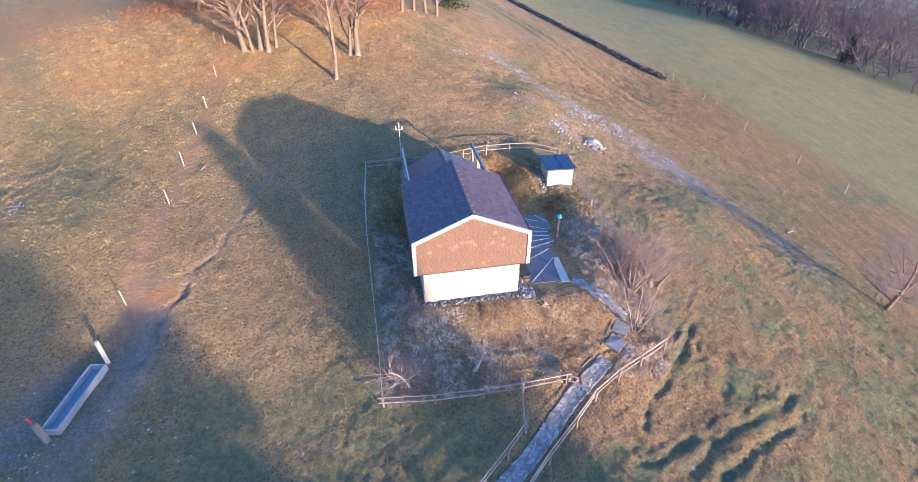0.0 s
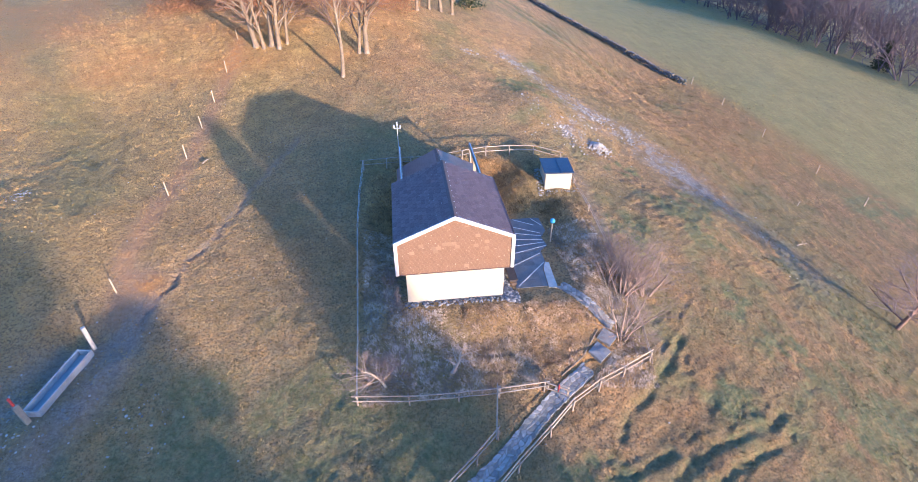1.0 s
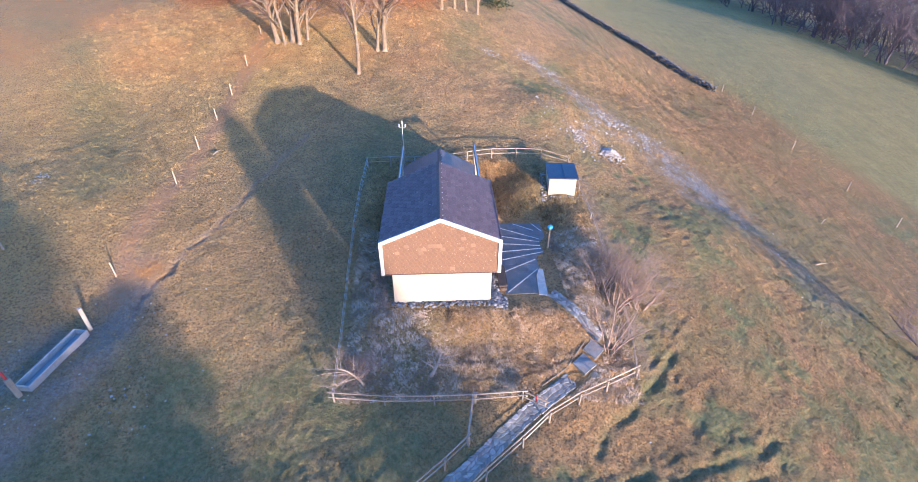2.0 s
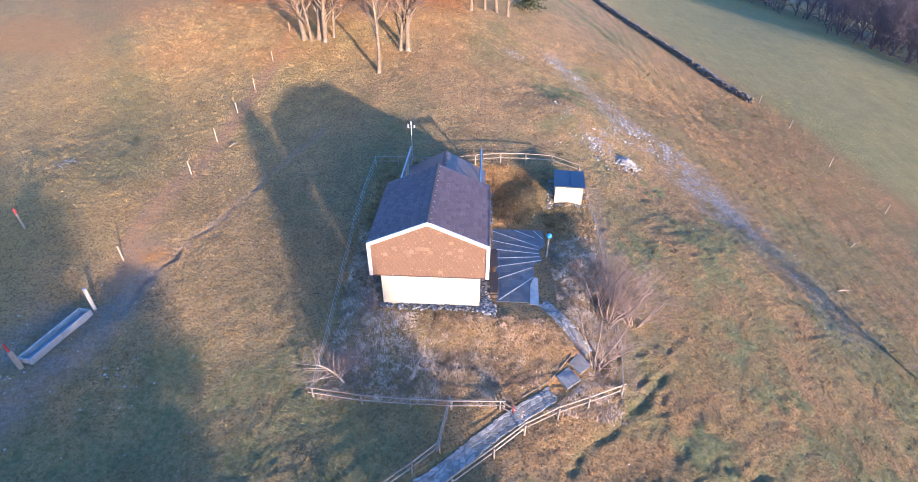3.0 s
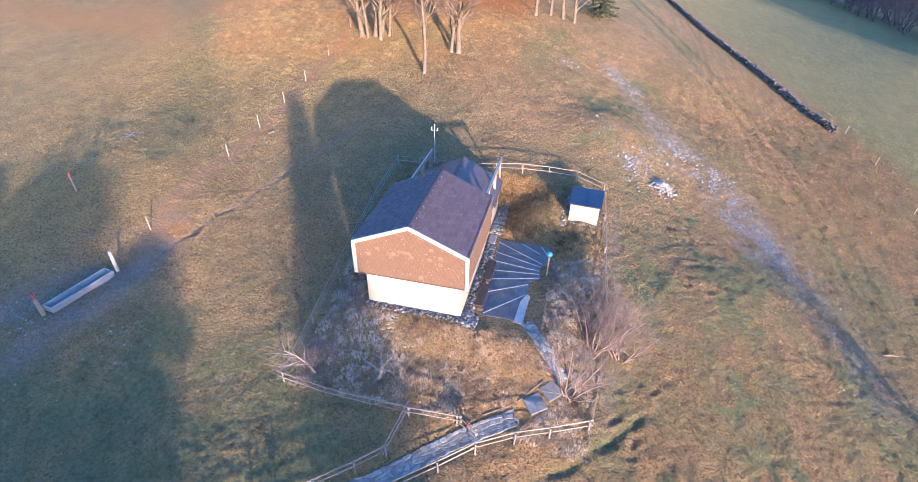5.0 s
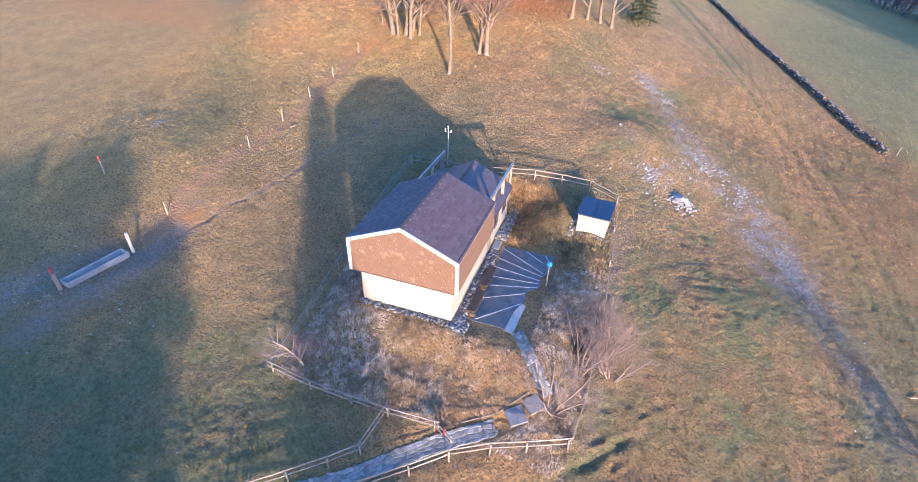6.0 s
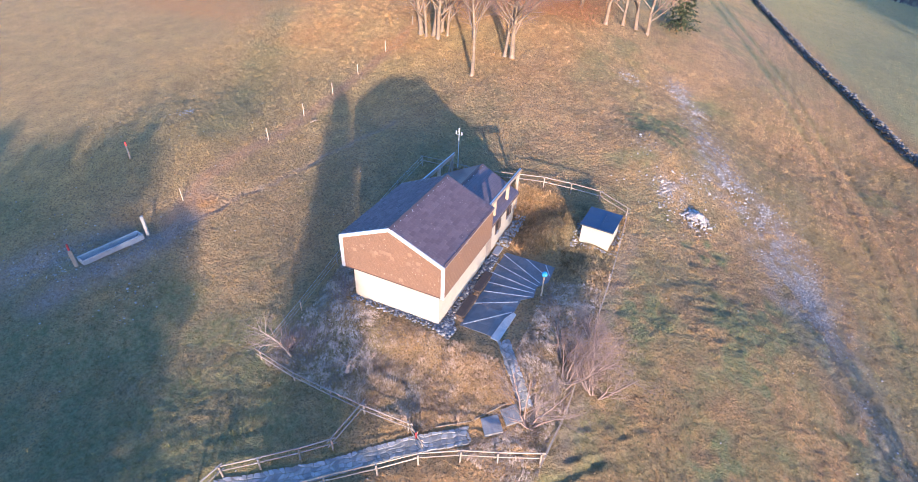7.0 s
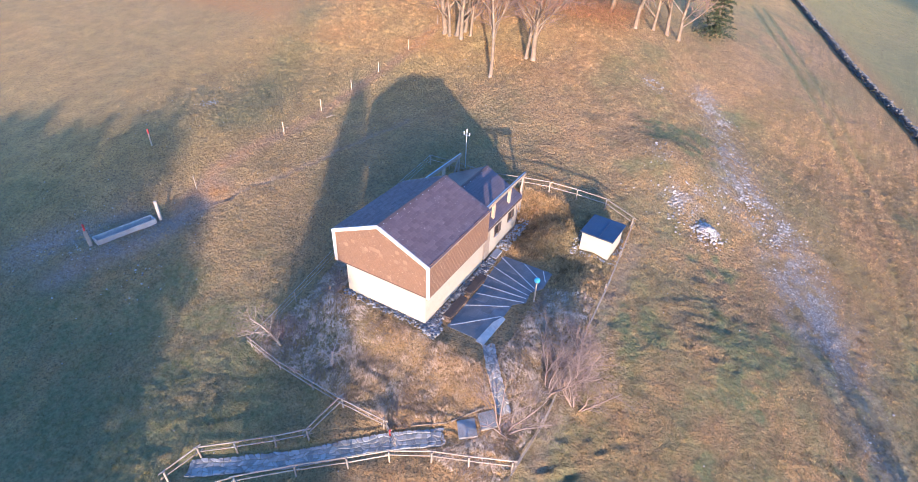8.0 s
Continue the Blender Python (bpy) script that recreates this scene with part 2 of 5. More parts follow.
def by_tuft(nt, col, tone, lo, hi):
    """Each tuft a little darker or paler than the next."""
    hsv = nt.nodes.new("ShaderNodeHueSaturation")
    r = node(nt, "ShaderNodeMapRange")
    r.inputs["To Min"].default_value, r.inputs["To Max"].default_value = lo, hi
    nt.links.new(tone, r.inputs["Value"])
    nt.links.new(r.outputs[0], hsv.inputs["Value"])
    nt.links.new(col, hsv.inputs["Color"])
    return hsv.outputs[0]


HAY, nt, p = shader("garden_hay", 0.9)
v = coords(nt)
g = nt.nodes.new("ShaderNodeNewGeometry")
col = mix(nt, noise_fac(nt, 0.9, 5.0, 0.65, 0.4, 0.6, v), (0.46, 0.345, 0.235), (0.38, 0.25, 0.145))
col = mix(nt, maths(nt, "MULTIPLY", noise_fac(nt, 3.2, 4.0, 0.7, 0.45, 0.65, v), 0.55), col, (0.17, 0.12, 0.08))
# bleached hay on both sides, made paler still to lighten the shade there
bleached_lift = maths(nt, "ADD", side_of(nt, v, -1.0, 0.0, -1.2, 1.8), side_of(nt, v, 1.0, 0.0, 5.8, 7.0))
col = mix(nt, maths(nt, "MULTIPLY", bleached_lift, 0.7), col, mix(nt, noise_fac(nt, 2.0, 4.0, 0.65, 0.4, 0.6, v), (0.58, 0.49, 0.385), (0.41, 0.33, 0.245)))
at = nt.nodes.new("ShaderNodeAttribute")
at.attribute_name = "cover"
sep = nt.nodes.new("ShaderNodeSeparateColor")
nt.links.new(at.outputs["Color"], sep.inputs[0])
col = mix(nt, maths(nt, "MULTIPLY", sep.outputs[2], maths(nt, "ADD", noise_fac(nt, 1.3, 4.0, 0.7, 0.35, 0.6, v), 0.5)), col, (0.50, 0.26, 0.075))
col = mix(nt, maths(nt, "MULTIPLY", g.outputs["Random Per Island"], 0.35), col, (0.50, 0.39, 0.26))
col = by_tuft(nt, col, at.outputs["Alpha"], 0.45, 1.3)
nt.links.new(col, p.inputs["Base Color"])
lie(nt, p, 0.4)

GRASS, nt, p = shader("grass_blades", 0.9)
v = coords(nt)
col, tuft = ground_colour(nt, v)
g = nt.nodes.new("ShaderNodeNewGeometry")
at = nt.nodes.new("ShaderNodeAttribute")
at.attribute_name = "cover"
sep = nt.nodes.new("ShaderNodeSeparateColor")
nt.links.new(at.outputs["Color"], sep.inputs[0])
col = mix(nt, maths(nt, "MULTIPLY", sep.outputs[0], 0.9), col, (0.125, 0.14, 0.045))
col = pasture(nt, v, col)
col = mix(nt, maths(nt, "MULTIPLY", sep.outputs[2], 0.8), col, (0.46, 0.22, 0.07))
col = mix(nt, maths(nt, "MULTIPLY", g.outputs["Random Per Island"], 0.25), col, (0.44, 0.28, 0.12))
col = by_tuft(nt, col, at.outputs["Alpha"], 0.42, 1.5)
nt.links.new(col, p.inputs["Base Color"])
lie(nt, p, 0.38)


# ---- helpers for meshes ----
def mesh_object(name, bm, material, parent=None, label=""):
    me = bpy.data.meshes.new(name)
    bm.to_mesh(me)
    bm.free()
    me.materials.append(material)
    ob = new(name, me)
    if parent:
        ob.parent = parent
    if label:
        ob["label"] = label
    return ob


def part(name, bm, material, parent, label=""):
    return mesh_object(name, bm, material, parent, label)


def thing(name, at, label, category, group="", kind="", rz=0.0):
    e = new(name)
    e.empty_display_size = 0.2
    e.matrix_world = pose(*at, 0, 0, rz)
    return tagged(e, label, category, group, kind)


def box(bm, lo, hi, bevel=0.0, m=None):
    """A box between two corners, with worn edges."""
    lo, hi = Vector(lo), Vector(hi)
    t = bmesh.ops.create_cube(bm, size=1.0, matrix=(m or Matrix()) @ Matrix.Translation((lo + hi) / 2) @ Matrix.Diagonal((*(hi - lo), 1)))
    if bevel:
        edges = list({e for vtx in t["verts"] for e in vtx.link_edges})
        bmesh.ops.bevel(bm, geom=edges, offset=bevel, segments=1, affect="EDGES", profile=0.5)
    return bm


def boxed(lo, hi, bevel=0.0, m=None):
    return box(bmesh.new(), lo, hi, bevel, m)


def bar(bm, a, b, r0, r1=None, sides=6):
    """A tapered bar from a to b."""
    a, b = Vector(a), Vector(b)
    d = b - a
    q = d.to_track_quat("Z", "Y").to_matrix().to_4x4()
    bmesh.ops.create_cone(bm, cap_ends=True, segments=sides, radius1=r0, radius2=r0 if r1 is None else r1, depth=d.length,
                          matrix=Matrix.Translation((a + b) / 2) @ q)
    return bm


def plank(bm, a, b, w, h, bevel=0.01):
    """A squared beam from a to b, w wide and h high."""
    a, b = Vector(a), Vector(b)
    d = b - a
    y = d.normalized()
    x = y.cross(Vector((0, 0, 1))).normalized()
    z = x.cross(y)
    m = Matrix.Translation((a + b) / 2) @ Matrix((x, y, z)).transposed().to_4x4()
    return box(bm, (-w / 2, -d.length / 2, -h / 2), (w / 2, d.length / 2, h / 2), bevel, m)


def slab_poly(bm, pts, thick):
    """A plate with the outline pts (3D, in order), thick towards its underside."""
    vs = [bm.verts.new(q) for q in pts]
    f = bm.faces.new(vs)
    f.normal_update()
    out = bmesh.ops.extrude_face_region(bm, geom=[f])
    n = f.normal.copy()
    if n.z < 0:
        n = -n
    bmesh.ops.translate(bm, verts=[e for e in out["geom"] if isinstance(e, bmesh.types.BMVert)], vec=-n * thick)
    bmesh.ops.recalc_face_normals(bm, faces=bm.faces)
    return bm


def rock(bm, at, r, rnd, squash=0.7):
    """One uneven stone."""
    t = bmesh.ops.create_icosphere(bm, subdivisions=1, radius=r)
    s = Vector((rnd.uniform(0.7, 1.3), rnd.uniform(0.7, 1.3), squash * rnd.uniform(0.7, 1.2)))
    turn = Euler((rnd.uniform(-0.4, 0.4), rnd.uniform(-0.4, 0.4), rnd.uniform(0, 6.3))).to_matrix()
    for vtx in t["verts"]:
        c = vtx.co * rnd.uniform(0.78, 1.15)
        vtx.co = Vector(at) + turn @ Vector((c.x * s.x, c.y * s.y, c.z * s.z))


def fast_mesh(name, verts, tris, material, cover=None):
    """A mesh of triangles from arrays, with an optional colour at each point."""
    me = bpy.data.meshes.new(name)
    n, k = len(verts), len(tris)
    me.vertices.add(n)
    me.vertices.foreach_set("co", np.asarray(verts, np.float32).ravel())
    me.loops.add(k * 3)
    me.loops.foreach_set("vertex_index", np.asarray(tris, np.int32).ravel())
    me.polygons.add(k)
    me.polygons.foreach_set("loop_start", np.arange(0, k * 3, 3, dtype=np.int32))
    me.update(calc_edges=True)
    me.materials.append(material)
    if cover is not None:
        a = me.color_attributes.new("cover", "FLOAT_COLOR", "POINT")
        a.data.foreach_set("color", np.asarray(cover, np.float32).ravel())
    return me


# ---- ground ----
def soft(x, w=5.0):
    return w * np.logaddexp(0.0, np.asarray(x, float) / w)


BUMPS = ((0.02, 1.06, -0.67, -0.83, 0.35), (-1.06, -0.74, -0.34, 0.12, 0.80), (-0.43, 0.23, -0.17, 0.07, 0.35),
         (-0.04, 0.69, 0.15, 0.61, -1.11), (0.56, 0.79, -0.11, 0.13, -1.02))


def smooth(a, b, x):
    t = np.clip((x - a) / (b - a), 0, 1)
    return t * t * (3 - 2 * t)


def along(x, y, line):
    """The distance from a line of corners."""
    best = np.full(np.shape(x), 1e9)
    for (x0, y0), (x1, y1) in zip(line, line[1:]):
        dx, dy = x1 - x0, y1 - y0
        t = np.clip(((x - x0) * dx + (y - y0) * dy) / (dx * dx + dy * dy), 0, 1)
        best = np.minimum(best, np.hypot(x - x0 - t * dx, y - y0 - t * dy))
    return best


def off_rect(x, y, x0, x1, y0, y1):
    return np.hypot(np.maximum(np.maximum(x0 - x, x - x1), 0), np.maximum(np.maximum(y0 - y, y - y1), 0))


TROUGH = ((-17.62, -4.72), (-17.1, -1.4))
DITCH = ((-15.5, -1.6), (-15.1, 0.2), (-14.3, 2.8), (-13.6, 4.6), (-12.8, 6.4), (-12.3, 8.5), (-11.5, 11.0), (-9.5, 15.5))
FURROWS = (((6.2, -6.9), (7.4, -5.7), (9.0, -4.55), (10.5, -3.15), (11.1, -2.4)), ((7.2, -9.3), (8.0, -8.8), (9.9, -7.8), (11.4, -7.3), (14.2, -6.5), (16.2, -5.7), (18.5, -4.0)), ((7.6, -10.3), (8.6, -9.6), (10.5, -8.7), (12.1, -8.1), (13.8, -7.6), (16.0, -6.7)), ((5.3, -8.7), (6.9, -8.4), (8.4, -7.6)))
FIELDLINE = ((30.9, 33.5), (33.6, 25.8), (36.0, 16.5), (37.1, 10.5))
ARC = ((24.8, 2.3), (24.5, -1.0), (22.2, -4.6), (19.2, -6.9))
PATCHES = ((7.5, 24.2, 1.5), (10.4, 26.4, 1.2), (10.4, 23.1, 0.9), (11.2, 34.0, 1.2), (16.1, 7.9, 1.3), (19.3, 10.6, 1.3), (17.6, 9.4, 1.0), (14.0, 12.9, 1.0), (21.3, 10.4, 1.3), (11.0, 5.5, 1.2),
           (16.6, 5.7, 1.2), (19.9, -5.1, 1.5), (17.7, -2.9, 1.3), (15.7, 0.1, 0.9), (18.6, -7.2, 1.2), (12.3, -5.6, 1.0), (26.5, 30.1, 1.2), (38.5, 14.0, 2.0), (4.6, -9.0, 1.2), (22.5, 5.2, 1.2))
WHEELS = (((27.2, 14.0), (26.8, 19.4), (24.8, 32.3), (17.8, 50.6), (10.7, 68.9)), ((25.4, 14.0), (25.0, 19.4), (23.1, 32.0), (16.2, 50.0), (9.2, 68.0)))
PATHLINE = ((-2.7, -10.2), (-1.8, -9.6), (0.7, -7.8), (3.5, -5.4), (5.9, -3.7), (7.3, -2.2))
UPPATH = ((7.65, -1.75), (7.05, -1.25), (6.2, -0.4), (5.45, 0.65))
STONY = ((9.3, 35.8), (11.2, 31.2), (13.2, 26.0), (14.8, 22.4), (16.6, 20.8), (18.3, 18.0), (19.8, 15.3), (21.0, 11.7), (22.6, 8.0), (24.3, 4.0))


def height(x, y):
    """The hillside, level where the house and its terrace stand."""
    x, y = np.asarray(x, float), np.asarray(y, float)
    cx, cy = np.clip(x, -90, 130), np.clip(y, -60, 130)
    far = np.hypot(x - cx, y - cy)
    z = 0.77 + 0.18 * cy - 0.32 * soft(cx - 2) - 0.01 * soft(cx - 2) * cy / 20 - 0.11 * soft(cy - 35) + 0.21 * soft(cx - 25) - 0.09 * far
    for i, row in enumerate(BUMPS):
        for j, a in enumerate(row):
            z = z + a * np.exp(-((cx + 20 - 10 * i) ** 2 + (cy + 6 - 10 * j) ** 2) / 98.0)
    z = z + 0.55 * np.exp(-((x + 16.5) / 4.5) ** 2 - ((y - 18.5) / 6.5) ** 2) + 0.3 * np.exp(-((x + 24) / 6.0) ** 2 - ((y - 7) / 7) ** 2)
    for bx, by, br, bh in ((-16.3, 29.5, 5.0, 0.3), (-5.0, 28.5, 3.5, -0.4), (9.2, 20.6, 3.2, 0.75), (16.8, 7.4, 3.6, 0.5), (8.3, -6.6, 2.2, -0.4), (-16.8, 1.2, 2.0, -0.15), (17.0, 40.0, 5.0, 0.5), (53.0, 63.0, 20.0, 1.5)):
        z = z + bh * np.exp(-((x - bx) ** 2 + (y - by) ** 2) / (br * br))
    w = 1 - smooth(0.0, 2.2, off_rect(x, y, -2.9, 6.2, -0.2, 7.6))
    pad = -0.06 - 0.16 * smooth(2.2, 3.2, x)
    z = z * (1 - w) + pad * w
    w = (1 - smooth(2.9, 5.8, x)) * smooth(0.4, 2.0, x) * smooth(5.4, 7.0, y) * (1 - smooth(10.6, 12.2, y))
    z = z * (1 - w) + np.minimum(z, 0.03) * w
    w = 1 - smooth(0.6, 2.4, along(x, y, TROUGH))
    z = z * (1 - w) - 0.25 * w
    z = z - (0.11 + 0.07 * smooth(4.5, 2.5, y)) * np.clip(0.75 + 0.5 * np.sin(y * 3.1 + 1.0), 0.2, 1) * np.exp(-(along(x + 0.10 * np.sin(y * 2.1) + 0.09 * np.sin(y * 5.3), y, DITCH) / 0.13) ** 2)
    for line in FURROWS:
        d = along(x + 0.06 * np.sin(y * 2.9), y + 0.07 * np.sin(x * 3.3), line)
        fade = smooth(18.0, 12.5, x) * (0.85 + 0.15 * np.sin(x * 1.7 + y * 2.3))
        z = z - 0.11 * fade * np.exp(-(d / 0.16) ** 2) + 0.03 * fade * np.exp(-((d - 0.42) / 0.2) ** 2)
    z = z - 0.2 * np.exp(-(along(x, y, PATHLINE[:5]) / 0.65) ** 2)
    for line in WHEELS:
        z = z - (0.07 + 0.08 * smooth(30, 40, y)) * np.exp(-(along(x, y, line) / 0.34) ** 2)
    return z


def ground_z(x, y):
    return float(height(x, y))


def field(x, y, scale, seed):
    """Smooth noise over the plan, about -1 to 1."""
    return np.array([noise.fractal(Vector((a * scale + seed, b * scale - seed, seed * 0.37)), 1.0, 2.0, 3) for a, b in zip(x.ravel(), y.ravel())]).reshape(np.shape(x))


def cover_of(x, y):
    """What grows or lies where: green grass, bare earth, rusty growth; some tones carry shade or sun."""
    n1, n2, n3 = field(x, y, 0.13, 3.1), field(x, y, 0.45, 7.7), field(x, y, 1.1, 2.9)
    wall_side = np.clip((x - 33.5 + (y - 33) * 0.36) / 3.0, 0, 1) * np.clip(1 - (28 - y) / 200, 0, 1)
    low = smooth(-0.5, -4.0, y) * smooth(2.0, -3.0, x)
    green = np.clip(0.3 * n1 + 0.55 * np.maximum(0.45 * n2 + 0.8 * n1 + 0.12, 0) * smooth(-12, 8, x) + 0.45 * np.maximum(n2 - 0.12, 0) + 0.05, 0, 0.8) + 0.75 * wall_side + 0.75 * low * np.clip(0.7 + n2, 0, 1)
    green += 0.5 * np.exp(-(along(x, y, ((15.0, 7.0), (18.5, 8.5), (22.5, 4.0), (26.0, 0.0))) / 1.6) ** 2) * np.clip(0.7 + n2, 0, 1)
    green += 0.45 * np.exp(-(along(x, y, ((4.0, 15.5), (9.0, 19.0), (12.5, 24.0))) / 1.5) ** 2) * np.clip(0.5 + 1.2 * n2, 0, 1)
    green *= 1 - 0.5 * smooth(-12, -20, x)
    green += 0.7 * np.exp(-(along(x, y, ((-46.0, 48.0), (-38.0, 36.5), (-28.3, 22.8), (-22.4, 13.2), (-21.0, 8.0))) / 1.9) ** 2)
    yard = smooth(0.3, -0.5, off_rect(x, y, -4.8, 9.0, -4.9, 12.0))
    green *= 1 - 0.8 * yard
    green += 0.6 * np.exp(-(along(x, y, FIELDLINE) / 0.45) ** 2) * np.clip(0.7 + n2, 0, 1)
    # lower left: green grass, tinted further to give the cool tone of its shade
    green = np.minimum(green, 0.68) + 0.18 * low + 0.2 * wall_side * np.clip(0.6 + n1, 0, 1)
    green += 0.9 * np.exp(-(along(x, y, ARC) / 0.9) ** 2) * np.clip(0.7 + n2, 0, 1)
    green += 0.42 * smooth(7, 10, x) * smooth(30, 22, x) * smooth(9, 1, y) * np.clip(0.7 + 1.5 * n2, 0, 1)
    # the shade of the furrow steps, put into the colour as darker green
    for line in FURROWS:
        green += 0.55 * np.exp(-(along(x + 0.06 * np.sin(y * 2.9), y + 0.07 * np.sin(x * 3.3), line) / 0.3) ** 2) * np.clip(0.8 + 0.9 * n3, 0, 1) * smooth(19.0, 13.0, x)
    for line in WHEELS:
        green += (0.4 + 0.35 * smooth(28, 40, y)) * np.exp(-(along(x, y, line) / 0.42) ** 2) * np.clip(0.9 + 0.6 * n2, 0, 1)
    for px, py, r in PATCHES:
        green += np.clip(1.3 * np.exp(-((x - px) ** 2 + (y - py) ** 2) / (1.9 * r * r)) * (1 + 2.2 * n3 + n2) - 0.35, 0, 1)
    green += 0.5 * np.exp(-(along(x, y, STONY[6:]) / 1.4) ** 2) * np.clip(0.5 + 1.2 * n2, 0, 1)
    earth = 0.6 * np.exp(-(along(x, y, STONY) / 1.9) ** 2) * np.clip(0.75 + n2, 0, 1)
    earth += 0.85 * np.exp(-(along(x, y, ((-20.5, -7.0), (-18.6, -3.2), (-17.3, -0.8))) / 1.6) ** 2) * np.clip(0.75 + 1.2 * n2, 0, 1)
    earth += 0.85 * np.exp(-(along(x, y, ((-17.4, -7.5), (-15.7, -3.0), (-15.3, 0.5), (-15.6, 2.5))) / 0.8) ** 2)
    earth += 0.75 * np.exp(-(along(x, y, ((-16.2, 0.4), (-16.9, 3.5), (-16.8, 6.3), (-16.3, 11.2), (-16.2, 20.0), (-16.0, 31.0))) / 0.6) ** 2)
    earth += 0.6 * np.exp(-(along(x + 0.08 * np.sin(y * 2.1) + 0.07 * np.sin(y * 5.3), y, DITCH) / 0.24) ** 2)
    # ground under the trees coloured darker in place of the wood's shade
    wood_floor = smooth(-0.5, 3.0, x - np.interp(y, (12.0, 38.0, 53.0, 73.0, 95.0, 117.0, 150.0), (82.0, 73.0, 70.0, 66.0, 65.0, 58.0, 38.0)))
    green += 1.2 * wood_floor
    earth += 0.25 * wood_floor
    earth += 0.5 * np.exp(-(along(x, y, ((9.6, 11.0), (9.5, 0.0), (9.6, -3.0))) / 0.5) ** 2)
    earth += 0.35 * yard * smooth(5.5, 6.5, x) * np.clip(0.6 + 1.5 * n2, 0, 1)
    rust = 0.75 * smooth(22.0, 27.0, y) * smooth(3.0, -4.0, x) * np.clip(0.6 + n1, 0, 1)
    rust += 1.3 * np.exp(-(((x + 15.3) ** 2 + (y - 2.1) ** 2) / 0.5))
    rust += 0.5 * np.exp(-(along(x, y, ((-16.2, 0.4), (-16.9, 3.5), (-16.8, 6.3), (-16.3, 11.2), (-16.0, 31.0))) / 0.6) ** 2)
    # warmer tone on the upper left slope
    rust += 0.22 * smooth(-12, -20, x) * smooth(-2, 8, y) * np.clip(0.8 + n2, 0, 1)
    rust += 0.25 * smooth(16, 24, x) * smooth(12, 22, y) * (1 - wall_side)
    # rusty grass by the rear wing, with its sunlit wedge put into the colour
    rust += 0.75 * np.exp(-((x - 3.6) ** 2 / 2.5 + (y - 9.8) ** 2 / 5.0))
    # front garden: warmer tone painted on the sunlit right part
    rust += 0.28 * smooth(0.3, -0.6, y) * smooth(-5.5, -4.5, y) * smooth(-1.2, 1.2, x) * smooth(10.0, 7.0, x) * np.clip(0.7 + n2, 0, 1)
    return np.clip(np.stack([green, earth, rust, smooth(11, 20, x) * smooth(130, 60, y)], -1), 0, 1)


def gravel_of(x, y):
    """Where bare grey gravel shows through."""
    n2, n3 = field(x, y, 0.45, 4.2), field(x, y, 1.3, 8.8)
    g = np.exp(-(along(x + 1.6 * n2, y + 1.6 * n3, STONY) / (0.95 + 1.0 * smooth(27, 21, y))) ** 2) * smooth(8.0, 14.0, y) * np.clip(0.36 + 2.0 * n2 + 2.4 * n3, 0, 0.8)
    g += 0.35 * np.exp(-(along(x, y, STONY[6:]) / 1.0) ** 2) * np.clip(0.4 + 1.2 * n2, 0, 1)
    g += 0.5 * np.exp(-(along(x, y, ((10.3, 16.6), (12.4, 19.8))) / 0.9) ** 2) * np.clip(0.4 + 1.6 * n3, 0, 1)
    for px, py, r in ((4.9, 31.8, 1.1), (10.9, 17.2, 1.2), (8.5, 20.4, 0.8), (11.3, 32.6, 0.9)):
        g += 0.5 * np.exp(-((x - px) ** 2 + (y - py) ** 2) / (r * r)) * np.clip(0.6 + 1.6 * n3, 0, 1)
    g += 0.55 * np.exp(-(along(x, y, ((-20.5, -7.0), (-18.4, -3.4))) / 1.1) ** 2) * np.clip(0.5 + n3, 0, 1)
    g += 0.4 * np.exp(-(along(x, y, ((-17.2, -6.5), (-15.8, -2.6), (-15.9, -0.5))) / 0.7) ** 2) * np.clip(0.5 + n3, 0, 1)
    return np.clip(g, 0, 1)


def steps(lo, hi, step, wide, far, reach):
    """Even steps from lo to hi, wider ones on to far, growing ones beyond."""
    inner = np.concatenate([np.arange(lo, hi, step), np.arange(hi, far + wide / 2, wide)])
    sides = []
    for d in (step, wide):
        out, pos = [], 0.0
        while pos < reach:
            d *= 1.16
            pos += d
            out.append(pos)
        sides.append(np.array(out))
    return np.concatenate([lo - sides[0][::-1], inner, inner[-1] + sides[1]])


def lattice(x, y, seed):
    """Smooth random heights on a lattice of unit steps, -1 to 1."""
    i, j = np.floor(x).astype(np.int64), np.floor(y).astype(np.int64)
    u, w = x - i, y - j
    u, w = u * u * (3 - 2 * u), w * w * (3 - 2 * w)

    def knot(a, b):
        h = (a * 374761393 + b * 668265263 + seed * 982451653) & 0xFFFFFFFF
        h = ((h ^ (h >> 13)) * 1274126177) & 0xFFFFFFFF
        return ((h ^ (h >> 16)) & 0xFFFF) / 32767.5 - 1

    return (knot(i, j) * (1 - u) + knot(i + 1, j) * u) * (1 - w) + (knot(i, j + 1) * (1 - u) + knot(i + 1, j + 1) * u) * w


